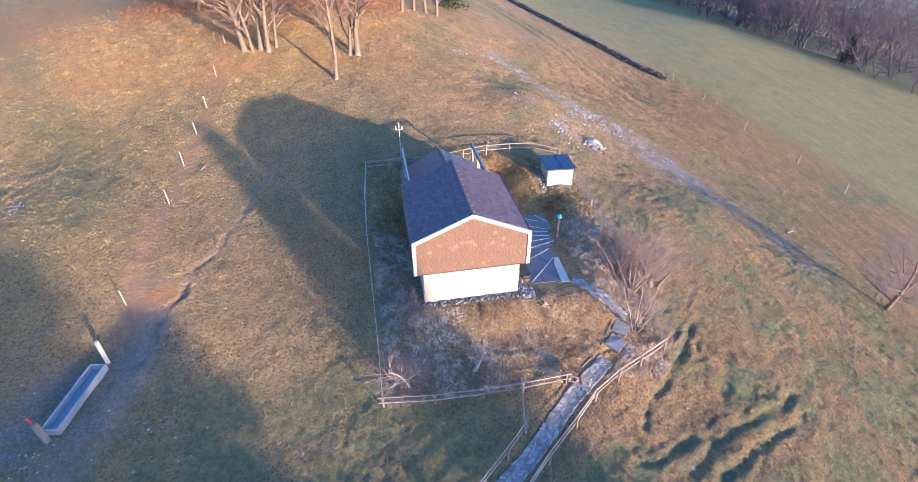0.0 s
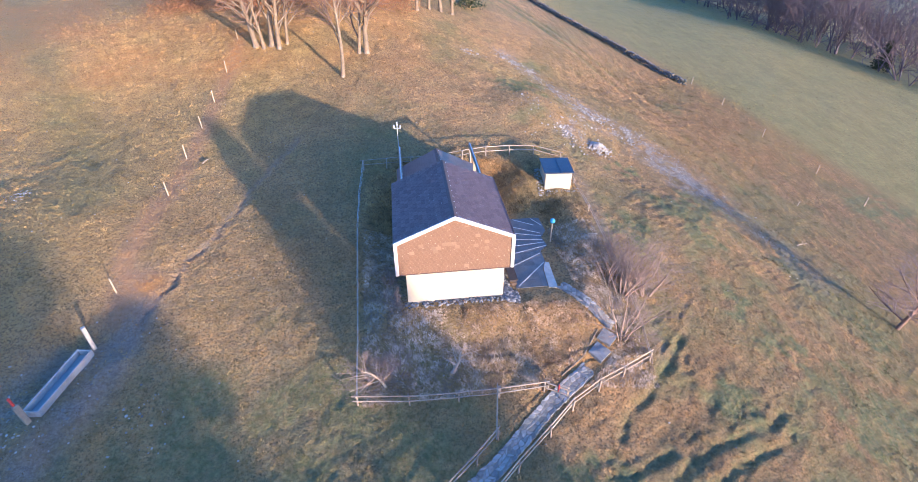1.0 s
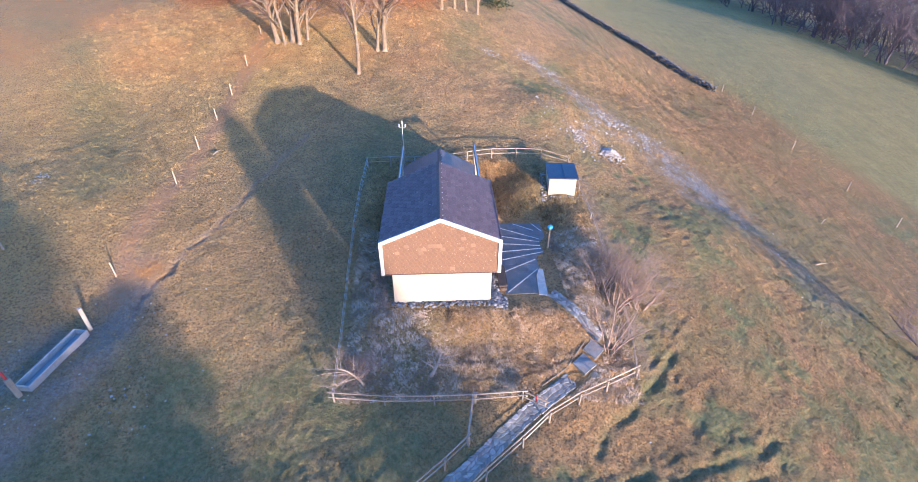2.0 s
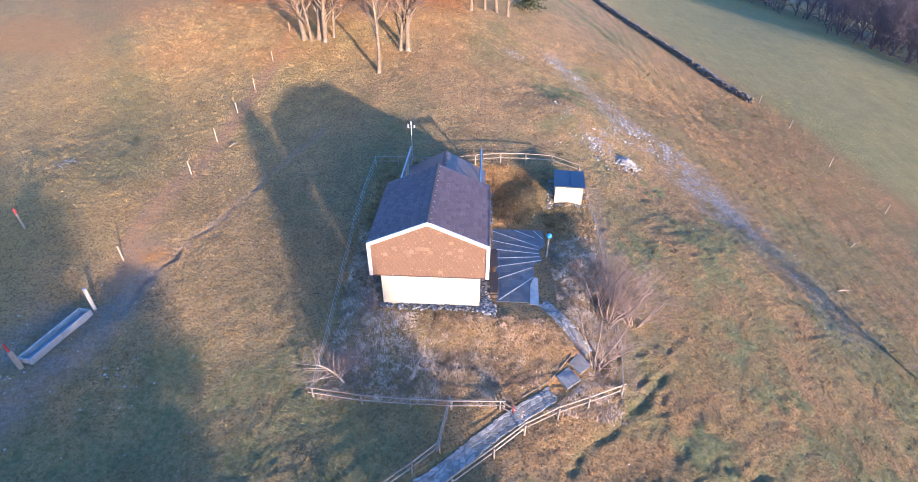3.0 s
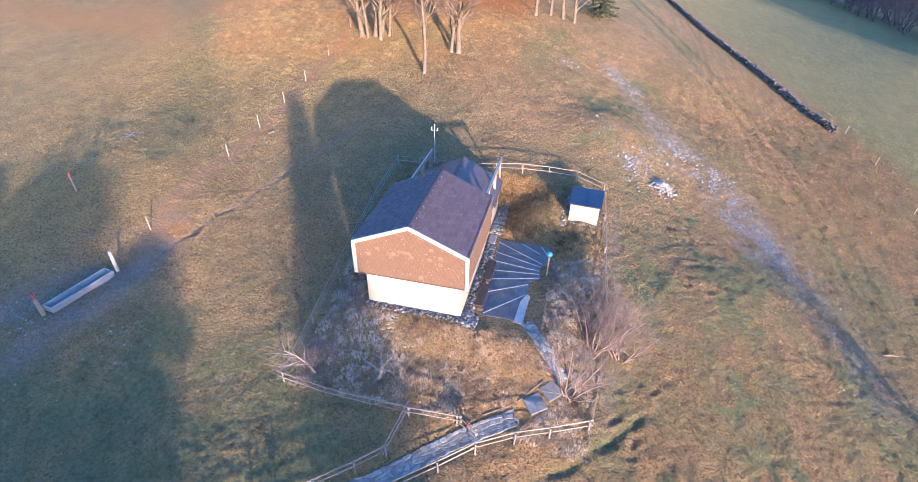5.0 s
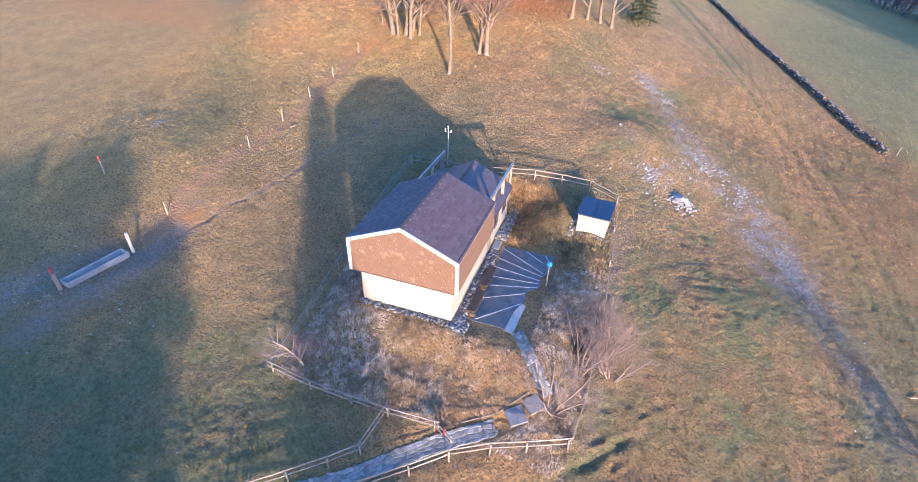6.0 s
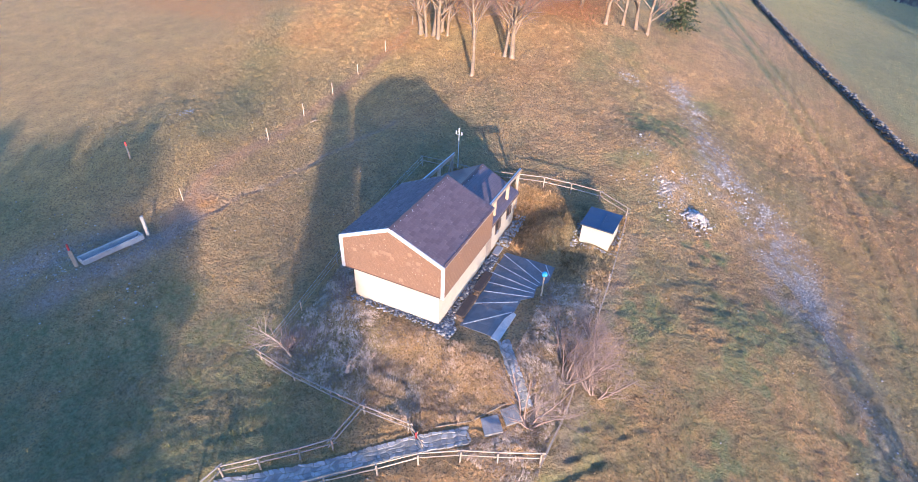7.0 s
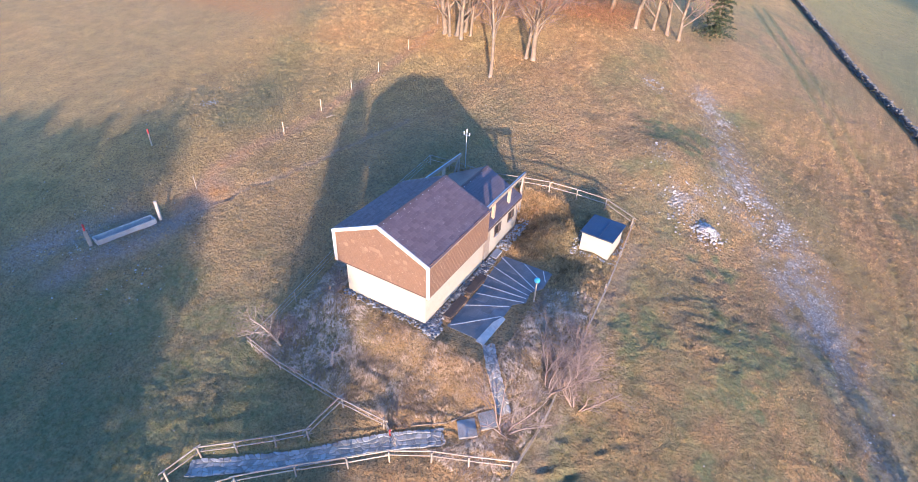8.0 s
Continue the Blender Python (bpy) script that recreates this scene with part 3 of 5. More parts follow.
def cushions(x, y):
    """Grass tussocks: rounded tops with sharp creases between, combed along the slope on the lower side."""
    u, w = x * math.cos(0.43) + y * math.sin(0.43), -x * math.sin(0.43) + y * math.cos(0.43)
    right = smooth(3.0, 9.0, x)
    yard = smooth(0.4, -0.4, off_rect(x, y, -4.8, 9.0, -4.8, -0.8))
    long_ = 1.0 - 0.4 * right
    u, w = u + 0.25 * lattice(x * 1.3, y * 1.3, 5), w + 0.25 * lattice(x * 1.3, y * 1.3, 6)
    n1 = 1 - np.abs(lattice(u * 1.9 * long_, w * 2.1, 1))
    n2 = 1 - np.abs(lattice(u * 3.6 * long_ + 7.3, w * 3.8, 2))
    n3 = lattice(u * 6.5, w * 6.5, 3)
    broad = lattice(x * 0.31 + 3.7, y * 0.31, 4)
    size = (0.040 + 0.030 * right + 0.030 * yard * (1 - right)) * np.clip(0.85 + 0.55 * broad, 0.25, 1.4) * (1 - 0.55 * smooth(-14.0, -19.0, x)) * (1 - 0.5 * smooth(20.0, 30.0, x))
    return size * (1.15 * n1 + 0.75 * n2 + 0.35 * n3 - 1.2)


def relief(x, y):
    """What the tussocks add to the hillside."""
    lane = np.minimum(along(x, y, PATHLINE) - 0.25, along(x, y, UPPATH) - 0.15)
    near = smooth(12.0, 2.0, off_rect(x, y, -26, 32, -14, 40)) * smooth(0.0, 0.8, off_rect(x, y, 2.0, 6.2, 0.3, 7.6)) * smooth(0.0, 0.5, lane)
    return near * (0.05 * field(x, y, 0.8, 1.3) + cushions(x, y))


gx, gy = steps(-24, 30, 0.15, 0.4, 48, 2600), steps(-12, 36, 0.15, 0.32, 78, 2600)
X, Y = np.meshgrid(gx, gy)
Z = height(X, Y) + relief(X, Y)
nx, ny = len(gx), len(gy)
idx = np.arange(nx * ny).reshape(ny, nx)
a, b, c, d = idx[:-1, :-1].ravel(), idx[:-1, 1:].ravel(), idx[1:, 1:].ravel(), idx[1:, :-1].ravel()
tris = np.concatenate([np.stack([a, b, c], -1), np.stack([a, c, d], -1)])
verts = np.stack([X.ravel(), Y.ravel(), Z.ravel()], -1)
ground = new("ground", fast_mesh("ground", verts, tris, GROUND, cover_of(X.ravel(), Y.ravel())))
ground.data.attributes.new("gravel", "FLOAT", "POINT").data.foreach_set("value", gravel_of(X.ravel(), Y.ravel()).astype(np.float32))
ground.data.polygons.foreach_set("use_smooth", np.ones(len(tris), bool))
tagged(ground, "dry autumn meadow on a hillside, straw and green", "ground", kind="structure")


# ---- house: rolling-roof observatory hut ----
def uv_plane(bm, origin, u, w):
    """Lays the courses of the covering along u, rising along w, in metres."""
    layer = bm.loops.layers.uv.verify()
    o, u, w = Vector(origin), Vector(u).normalized(), Vector(w).normalized()
    for f in bm.faces:
        for loop in f.loops:
            q = loop.vert.co - o
            loop[layer].uv = (q.dot(u), q.dot(w))


XL, XR, XM = -3.02, 2.68, -0.17
YF, YB = -0.27, 5.67
ZE, ZR, ZB = 3.76, 5.0, 1.93
house = thing("house", (0, 0, 0), "small house with brown shingle cladding over a white rendered base", "house")


def house_part(name, bm, material, label="", parent=None):
    return part(name, bm, material, parent or house, label)


# white rendered base, front room and rear wing
bm = bmesh.new()
box(bm, (-2.55, 0.0, -0.5), (2.28, 5.9, 1.98), 0.015)
base_wall = house_part("base_wall", bm, WHITE, "white rendered base wall")
bm = bmesh.new()
vs = [(-2.45, 2.3), (-2.45, -0.5), (2.2, -0.5), (2.2, 2.16), (-0.13, 3.40)]
slab = [bm.verts.new((x, y, z)) for y in (5.9, 10.35) for x, z in vs]
bm.faces.new(slab[:5])
bm.faces.new(slab[5:][::-1])
for i in range(5):
    bm.faces.new((slab[i], slab[5 + i], slab[5 + (i + 1) % 5], slab[(i + 1) % 5]))
bmesh.ops.recalc_face_normals(bm, faces=bm.faces)
wing_wall = house_part("wing_wall", bm, WHITE, "cream rendered wall of the lower rear wing")

# clad upper box
bm = bmesh.new()
profile = [(XL + 0.06, ZB), (XR - 0.06, ZB), (XR - 0.06, ZE - 0.08), (XM, ZR - 0.10), (XL + 0.06, ZE - 0.08)]
ring = [bm.verts.new((x, y, z)) for y in (YF + 0.05, YB - 0.03) for x, z in profile]
bm.faces.new(ring[:5][::-1])
bm.faces.new(ring[5:])
for i in range(5):
    bm.faces.new((ring[i], ring[(i + 1) % 5], ring[5 + (i + 1) % 5], ring[5 + i]))
bmesh.ops.recalc_face_normals(bm, faces=bm.faces)
upper_box = house_part("upper_box", bm, CLAD, "brown shingle-clad upper storey")

# main roof: two slopes with thickness, ridge cap and its screws
for side, xe in (("left", XL), ("right", XR)):
    bm = bmesh.new()
    slab_poly(bm, [(XM, YF + 0.02, ZR), (xe, YF + 0.02, ZE), (xe, YB, ZE), (XM, YB, ZR)], 0.07)
    uv_plane(bm, (XM, YF, ZR), (0, 1, 0), (xe - XM, 0, ZE - ZR))
    house_part("roof_slope", bm, ROOF, "slate roof slope of dark violet-brown sheets")
bm = bmesh.new()
for s in (-1, 1):
    xe = XR if s > 0 else XL
    d = Vector((xe - XM, 0, ZE - ZR)).normalized()
    up = Vector((0, 0, 0.022))
    slab_poly(bm, [Vector((XM, YF + 0.02, ZR)) + up, Vector((XM, YF + 0.02, ZR)) + d * 0.16 + up, Vector((XM, YB, ZR)) + d * 0.16 + up, Vector((XM, YB, ZR)) + up], 0.018)
ridge_cap = house_part("ridge_cap", bm, GUTTER, "brown metal ridge cap")
for i in range(11):
    bm = bmesh.new()
    bmesh.ops.create_icosphere(bm, subdivisions=1, radius=0.028, matrix=Matrix.Translation((XM + 0.13, YF + 0.35 + i * 0.53, ZR - 0.03)))
    part("screw", bm, STEEL, ridge_cap)

# white boards round the gable
for xe, s in ((XL, 1), (XR, -1)):
    bm = bmesh.new()
    plank_dir = Vector((xe - XM, 0, ZE - ZR)).normalized()
    nrm = Vector((-plank_dir.z, 0, plank_dir.x)) * (1 if xe > XM else -1)
    w = 0.17
    p0, p1 = Vector((XM, YF, ZR + 0.012)), Vector((xe, YF, ZE + 0.012))
    q0, q1 = Vector((XM, YF, ZR + 0.012 - w / abs(plank_dir.x))), Vector((xe + s * 0.17, YF, ZE + 0.012 - w / abs(plank_dir.x) + 0.17 * (ZR - ZE) / abs(xe - XM)))
    front = [p0, p1, q1, q0]
    vs = [bm.verts.new(q + Vector((0, dy, 0))) for dy in (-0.02, 0.055) for q in front]
    bm.faces.new(vs[:4])
    bm.faces.new(vs[4:][::-1])
    for i in range(4):
        bm.faces.new((vs[i], vs[4 + i], vs[4 + (i + 1) % 4], vs[(i + 1) % 4]))
    bmesh.ops.recalc_face_normals(bm, faces=bm.faces)
    house_part("bargeboard", bm, TRIM, "white painted bargeboard")
    bm = boxed((min(xe, xe + s * 0.17), YF - 0.018, ZB - 0.02), (max(xe, xe + s * 0.17), YF + 0.057, ZE - 0.02), 0.01)
    house_part("corner_board", bm, TRIM, "white painted corner board")
for xe, s in ((XL, 1), (XR, -1)):
    bm = boxed((min(xe, xe + s * 0.05), YF + 0.06, ZE - 0.085), (max(xe, xe + s * 0.05), YB, ZE - 0.03), 0.008)
    house_part("eaves_board", bm, RAILWOOD, "pale eaves board")
bm = boxed((XL + 0.06, YF + 0.03, ZB - 0.05), (XR - 0.06, YB - 0.03, ZB - 0.004), 0.01)
house_part("soffit", bm, GUTTER, "dark brown soffit")
bm = boxed((2.30, 0.1, 1.72), (2.36, 5.6, 1.87), 0.01)
house_part("rail_board", bm, TRIM, "white rail board along the base")

# rear wing roof
for xe in (-2.75, 2.42):
    bm = bmesh.new()
    ze = 2.22
    slab_poly(bm, [(-0.13, 5.70, 3.54), (xe, 5.70, ze), (xe, 10.6, ze), (-0.13, 10.6, 3.54)], 0.08)
    uv_plane(bm, (-0.13, 5.7, 3.54), (0, 1, 0), (xe + 0.13, 0, ze - 3.54))
    house_part("wing_roof_slope", bm, ROOF, "dark slate roof slope of the rear wing")
    bm = boxed((min(xe, xe - 0.03 * math.copysign(1, xe)), 5.72, ze - 0.20), (max(xe, xe - 0.03 * math.copysign(1, xe)), 10.6, ze - 0.07), 0.006)
    house_part("fascia", bm, GUTTER, "dark brown fascia board")
bm = bmesh.new()
for s in (-1, 1):
    d = Vector((s, 0, -0.52)).normalized()
    slab_poly(bm, [(-0.13, 5.7, 3.565), Vector((-0.13, 5.7, 3.565)) + d * 0.15, Vector((-0.13, 10.6, 3.565)) + d * 0.15, (-0.13, 10.6, 3.565)], 0.02)
wing_cap = house_part("wing_ridge_cap", bm, GUTTER, "dark ridge cap of the rear wing")
for i in range(7):
    bm = bmesh.new()
    bmesh.ops.create_icosphere(bm, subdivisions=1, radius=0.026, matrix=Matrix.Translation((0.0, 6.1 + i * 0.7, 3.52)))
    part("screw", bm, STEEL, wing_cap)


# windows and door of the rear wing, vents of the base
def window(y0, y1, z0, z1, x):
    w = house_part("window", boxed((x - 0.02, y0, z0), (x + 0.02, y1, z1), 0.005), DARK, "small dark window")
    part("frame", boxed((x + 0.021, y0 - 0.04, z0 - 0.04), (x + 0.05, y0 + 0.03, z1 + 0.04), 0.004), GUTTER, w)
    part("frame", boxed((x + 0.021, y1 - 0.03, z0 - 0.04), (x + 0.05, y1 + 0.04, z1 + 0.04), 0.004), GUTTER, w)
    part("sill", boxed((x + 0.0, y0 - 0.06, z0 - 0.10), (x + 0.10, y1 + 0.06, z0 - 0.045), 0.006), CONCRETE, w)
    part("shutter", boxed((x + 0.025, y1 + 0.05, z0), (x + 0.06, y1 + 0.30, z1), 0.005), DARKWOOD, w, "dark open shutter")


window(7.35, 7.85, 0.98, 1.60, 2.2)
window(9.15, 9.62, 1.04, 1.60, 2.2)
house_part("door", boxed((2.18, 6.05, -0.12), (2.25, 6.75, 1.75), 0.01), RAILWOOD, "pale wooden side door")
for y in (2.9, 5.25):
    house_part("vent", boxed((2.24, y, 1.42), (2.30, y + 0.34, 1.60), 0.01), DARK, "dark vent opening")

# rails on which the roof rolls back, with their supports
for x, far_y in ((2.13, 11.32), (-2.46, 11.32)):
    b = house_part("beam", plank(bmesh.new(), (x, 5.72, 3.36), (x, far_y, 3.36), 0.16, 0.20, 0.012), RAILWOOD, "weathered grey roof rail beam")
    part("rail", plank(bmesh.new(), (x, 5.72, 3.475), (x, far_y, 3.475), 0.06, 0.03, 0.004), STEEL, b, "steel rail")
    for y in (7.15, 9.2):
        part("support", boxed((x - 0.08, y - 0.10, 2.2), (x + 0.08, y + 0.10, 3.259), 0.012), POSTWOOD, b, "pale support post")
    part("strut", plank(bmesh.new(), (x, far_y - 0.15, 3.26), (x * 1.03, far_y - 1.0, ground_z(x, far_y - 1.0) + 0.0), 0.10, 0.10, 0.008), RAILWOOD, b)
    part("post", plank(bmesh.new(), (x, far_y - 0.25, 3.26), (x, far_y - 0.2, ground_z(x, far_y) - 0.1), 0.11, 0.11, 0.008), RAILWOOD, b)

# ---- shed ----
shed = thing("shed", (0, 0, 0), "small white rendered shed with a blue-black sheet roof", "shed")
SH = Matrix.Translation((7.75, 10.0, 0.62)) @ Matrix.Rotation(radians(-4.5), 4, "Z")
part("wall", boxed((-0.86, -0.92, -0.6), (0.86, 0.92, 1.44), 0.015, SH), WHITE, shed, "white rendered wall")
roof = part("roof", slab_poly(bmesh.new(), [SH @ Vector(q) for q in ((-0.96, -0.99, 1.46), (0.96, -0.99, 1.46), (0.96, 1.02, 1.58), (-0.96, 1.02, 1.58))], 0.05), SLATE_SHED, shed, "blue-black sheet roof")
part("seam", boxed((0.10, -0.99, 1.475), (0.15, 1.0, 1.50), 0.004, SH @ Matrix.Rotation(radians(3.4), 4, "X") @ Matrix.Translation((0, 0, 0.045))), SLATE_SHED, roof)
part("drip_edge", boxed((-0.97, -1.01, 1.39), (0.97, -0.985, 1.47), 0.004, SH), SLATE_SHED, roof)

# ---- terrace with the hour lines ----
TZ = -0.2
terrace = thing("terrace", (4.4, 4.0, TZ), "dark slab terrace with white sundial hour lines", "terrace")
outline = [(3.15, 0.62), (4.85, 0.62), (4.95, 2.1), (5.25, 2.8), (5.25, 3.8), (5.78, 4.3), (5.66, 5.2), (6.1, 5.9), (6.05, 7.4), (2.75, 7.4), (2.75, 4.7), (3.15, 4.7)]


def inside(x, y, poly):
    hit = False
    for (x0, y0), (x1, y1) in zip(poly, poly[1:] + poly[:1]):
        if (y0 > y) != (y1 > y) and x < (x1 - x0) * (y - y0) / (y1 - y0) + x0:
            hit = not hit
    return hit


def local(ob_at, bm):
    bmesh.ops.translate(bm, verts=bm.verts, vec=-Vector(ob_at))
    return bm


TA = (4.4, 4.0, TZ)
bm = bmesh.new()
slab_poly(bm, [(x, y, TZ - 0.012) for x, y in outline], 0.3)
part("bed", local(TA, bm), SLAB, terrace, "dark joint bed")
hours = [((3.28, 0.75), (5.15, 2.68)), ((3.05, 2.36), (5.17, 3.58)), ((3.2, 3.57), (5.7, 4.28)), ((3.1, 4.37), (5.66, 4.63)), ((2.8, 5.28), (5.66, 4.92)),
         ((2.78, 6.2), (5.68, 5.31)), ((2.81, 7.27), (5.7, 5.62)), ((4.33, 7.36), (5.52, 6.56)), ((5.51, 7.34), (6.0, 6.48))]
for (x0, y0), (x1, y1) in hours:
    bm = bmesh.new()
    plank(bm, (x0, y0, TZ + 0.005), (x1, y1, TZ + 0.005), 0.055, 0.012, 0.002)
    part("hour_line", local(TA, bm), LINE, terrace, "white hour line")
bm = slab_poly(bmesh.new(), [(4.86, 0.50, TZ + 0.02), (5.3, 0.42, TZ + 0.02), (5.42, 2.6, TZ + 0.02), (5.22, 2.7, TZ + 0.02), (4.98, 2.05, TZ + 0.02)], 0.2)
part("threshold_slab", local(TA, bm), PALESTONE, terrace, "pale concrete edge slab")
bm = boxed((2.32, 6.75, TZ - 0.1), (2.74, 7.65, TZ + 0.16), 0.015)
part("door_step", local(TA, bm), CONCRETE, terrace, "grey concrete door step")

gauge = thing("ball_post", (6.08, 4.68, TZ - 0.1), "blue ball on a slim wooden post beside the terrace", "post")
part("post", bar(bmesh.new(), (0, 0, -0.2), (0, 0, 1.42), 0.045, 0.04, 8), POSTWOOD, gauge)
bm = bmesh.new()
bmesh.ops.create_uvsphere(bm, u_segments=20, v_segments=14, radius=0.16, matrix=Matrix.Translation((0, 0, 1.52)))
for f in bm.faces:
    f.smooth = True
part("ball", bm, BALL, gauge, "glossy light blue ball")

def bench_rock(bm, at, r, seed):
    rock(bm, at, r, random.Random(seed), 0.8)
    return bm


for y0, y1, x in ((0.80, 2.60, 3.0), (2.95, 4.75, 2.98)):
    bench = thing("bench", (x, (y0 + y1) / 2, TZ), "dark plank bench resting on brown rocks", "bench", "benches along the house")
    L = (y1 - y0) / 2
    part("seat", boxed((-0.22, -L, 0.30), (0.20, L, 0.40), 0.025), DARKWOOD, bench, "dark weathered seat plank")
    part("seat_edge", boxed((0.205, -L + 0.1, 0.29), (0.25, L - 0.1, 0.385), 0.012), DARKWOOD, bench)
    for k, sy in enumerate((-1, 0, 1)):
        part("bench_rock", bench_rock(bmesh.new(), (0.02, sy * (L - 0.12), 0.10), 0.19, int(y0 * 10) + k), BROWNROCK, bench, "brown supporting rock")

# ---- weather mast ----
mz = ground_z(-2.52, 12.1)
mast = thing("weather_mast", (-2.52, 12.1, mz), "slim steel weather mast with white sensors", "mast")
part("pole", bar(bmesh.new(), (0, 0, -0.3), (0, 0, 2.55), 0.035, 0.028, 8), STEEL, mast)
part("cross_arm", bar(bmesh.new(), (-0.22, 0, 2.35), (0.22, 0, 2.35), 0.02, 0.02, 6), STEEL, mast)
for dx, dz, h in ((-0.2, 2.38, 0.22), (0.2, 2.38, 0.16), (0.0, 2.56, 0.25)):
    bm = bmesh.new()
    bar(bm, (dx, 0, dz), (dx, 0, dz + h * 0.8), 0.045, 0.035, 8)
    bar(bm, (dx, 0, dz + h * 0.8), (dx, 0, dz + h * 0.8 + 0.04), 0.06, 0.02, 8)
    part("sensor", bm, TRIM, mast, "white sensor housing")


# ---- fences ----
def fence(name, pts, label, rails=((0.36, 0.07), (0.68, 0.08)), post_h=0.71, material=RAILWOOD, post_r=0.042, group="garden fences", wire=False):
    """Posts at the given places of the plan, with rails or wires between them."""
    x0, y0 = pts[0]
    base = Vector((x0, y0, ground_z(x0, y0)))
    f = thing(name, base, label, "fence", group)
    rnd = random.Random(int(abs(x0 * 97 + y0 * 31)) + len(pts))
    tops = []
    for x, y in pts:
        g = Vector((x, y, ground_z(x, y))) - base
        lean = Vector((rnd.uniform(-0.04, 0.04), rnd.uniform(-0.04, 0.04), 0))
        part("post", bar(bmesh.new(), g - Vector((0, 0, 0.3)), g + lean + Vector((0, 0, post_h)), post_r, post_r * 0.9, 7), RAILWOOD, f)
        tops.append((g, lean))
    for (g0, l0), (g1, l1) in zip(tops, tops[1:]):
        for h, r in rails:
            a, b = g0 + l0 * h + Vector((0, 0, h)), g1 + l1 * h + Vector((0, 0, h + rnd.uniform(-0.03, 0.03)))
            d = (b - a).normalized()
            off = d.cross(Vector((0, 0, 1))) * (post_r + r * 0.4)
            if wire:
                part("wire", bar(bmesh.new(), a, b, r, r, 4), STEEL, f)
            else:
                part("rail", bar(bmesh.new(), a - d * 0.18 + off, b + d * 0.18 + off, r * 0.40, r * 0.34, 6), material, f)
    return f


def between(a, b, n):
    return [(a[0] + (b[0] - a[0]) * i / n, a[1] + (b[1] - a[1]) * i / n) for i in range(n + 1)]


fence("back_fence", [(8.83, 12.6), (6.99, 13.1), (5.19, 12.8), (3.44, 12.5), (1.7, 12.05), (-0.13, 11.5)], "weathered two-rail wooden fence behind the house")
fence("back_fence", [(-0.13, 11.5), (-1.8, 11.45), (-3.4, 11.45), (-4.9, 11.45)], "weathered two-rail wooden fence behind the house")
fence("side_fence", [(-4.9, 11.45), (-5.1, 8.5), (-5.16, 5.5), (-5.08, 1.8), (-5.04, -1.5), (-5.02, -4.65)], "thin wire fence on wooden posts along the tall grass",
      rails=((0.28, 0.006), (0.5, 0.006), (0.72, 0.009)), wire=True, material=POSTWOOD, post_r=0.045)
fence("front_fence", [(-5.02, -4.65), (-2.75, -4.92), (-0.6, -4.98), (1.2, -4.98), (3.32, -4.80)], "weathered two-rail wooden fence in front of the garden")
fence("path_fence", [(1.2, -4.98), (0.84, -6.82), (-0.2, -7.72), (-1.44, -8.72), (-2.6, -9.62), (-2.85, -11.0)], "two-rail wooden fence along the stone path")
fence("path_fence", [(8.92, -3.6), (7.3, -4.3), (5.86, -4.95), (4.36, -5.8), (3.08, -6.9), (1.4, -8.2), (-0.3, -9.7), (-1.7, -11.3)], "pale two-rail wooden fence along the stone path", material=POSTWOOD)
fence("side_fence", [(8.92, -3.6), (9.2, -1.2), (9.15, 1.3), (9.15, 4.1), (9.13, 6.95), (9.0, 9.8), (8.83, 12.6)], "low board fence on posts beside the shed",
      rails=((0.14, 0.07), (0.36, 0.045)), post_h=0.42, post_r=0.045)
gate = thing("garden_gate", (3.9, -4.8, ground_z(3.9, -4.8)), "small wooden gate standing open over the path", "gate")
for h in (0.25, 0.6):
    part("rail", plank(bmesh.new(), (-0.5, 0.05, h), (0.45, -0.55, h), 0.04, 0.09), RAILWOOD, gate)
for i in range(3):
    part("board", plank(bmesh.new(), (-0.4 + i * 0.38, 0.02 - i * 0.24, 0.15), (-0.4 + i * 0.38, 0.025 - i * 0.24, 0.75), 0.08, 0.03), RAILWOOD, gate)
part("ribbon", boxed((-0.05, -0.32, 0.35), (0.0, -0.24, 0.75), 0.01), RED, gate, "faded red marker")

# field posts along the track
for x, y in ((-16.7, 1.6), (-16.45, 9.2), (-16.5, 13.3), (-16.35, 16.9), (-16.3, 20.5), (-16.25, 25.0), (-16.15, 29.95), (-16.3, 34.0)):
    gz = ground_z(x, y)
    p_ = thing("field_post", (x, y, gz), "pale wooden fence post standing in the meadow", "post", "field posts")
    rnd = random.Random(int(y * 10))
    part("stake", bar(bmesh.new(), (0, 0, -0.3), (rnd.uniform(-0.08, 0.08), rnd.uniform(-0.08, 0.08), rnd.uniform(0.8, 1.0)), 0.04, 0.034, 7), POSTWOOD, p_)
p_ = thing("field_post", (-22.4, 2.6, ground_z(-22.4, 2.6)), "wooden stake with a red painted tip", "post", "field posts")
part("stake", bar(bmesh.new(), (0, 0, -0.3), (-0.12, 0.1, 0.85), 0.06, 0.055, 7), POSTWOOD, p_)
part("tip", bar(bmesh.new(), (-0.12, 0.1, 0.85), (-0.16, 0.13, 1.15), 0.06, 0.05, 7), RED, p_, "red painted tip")
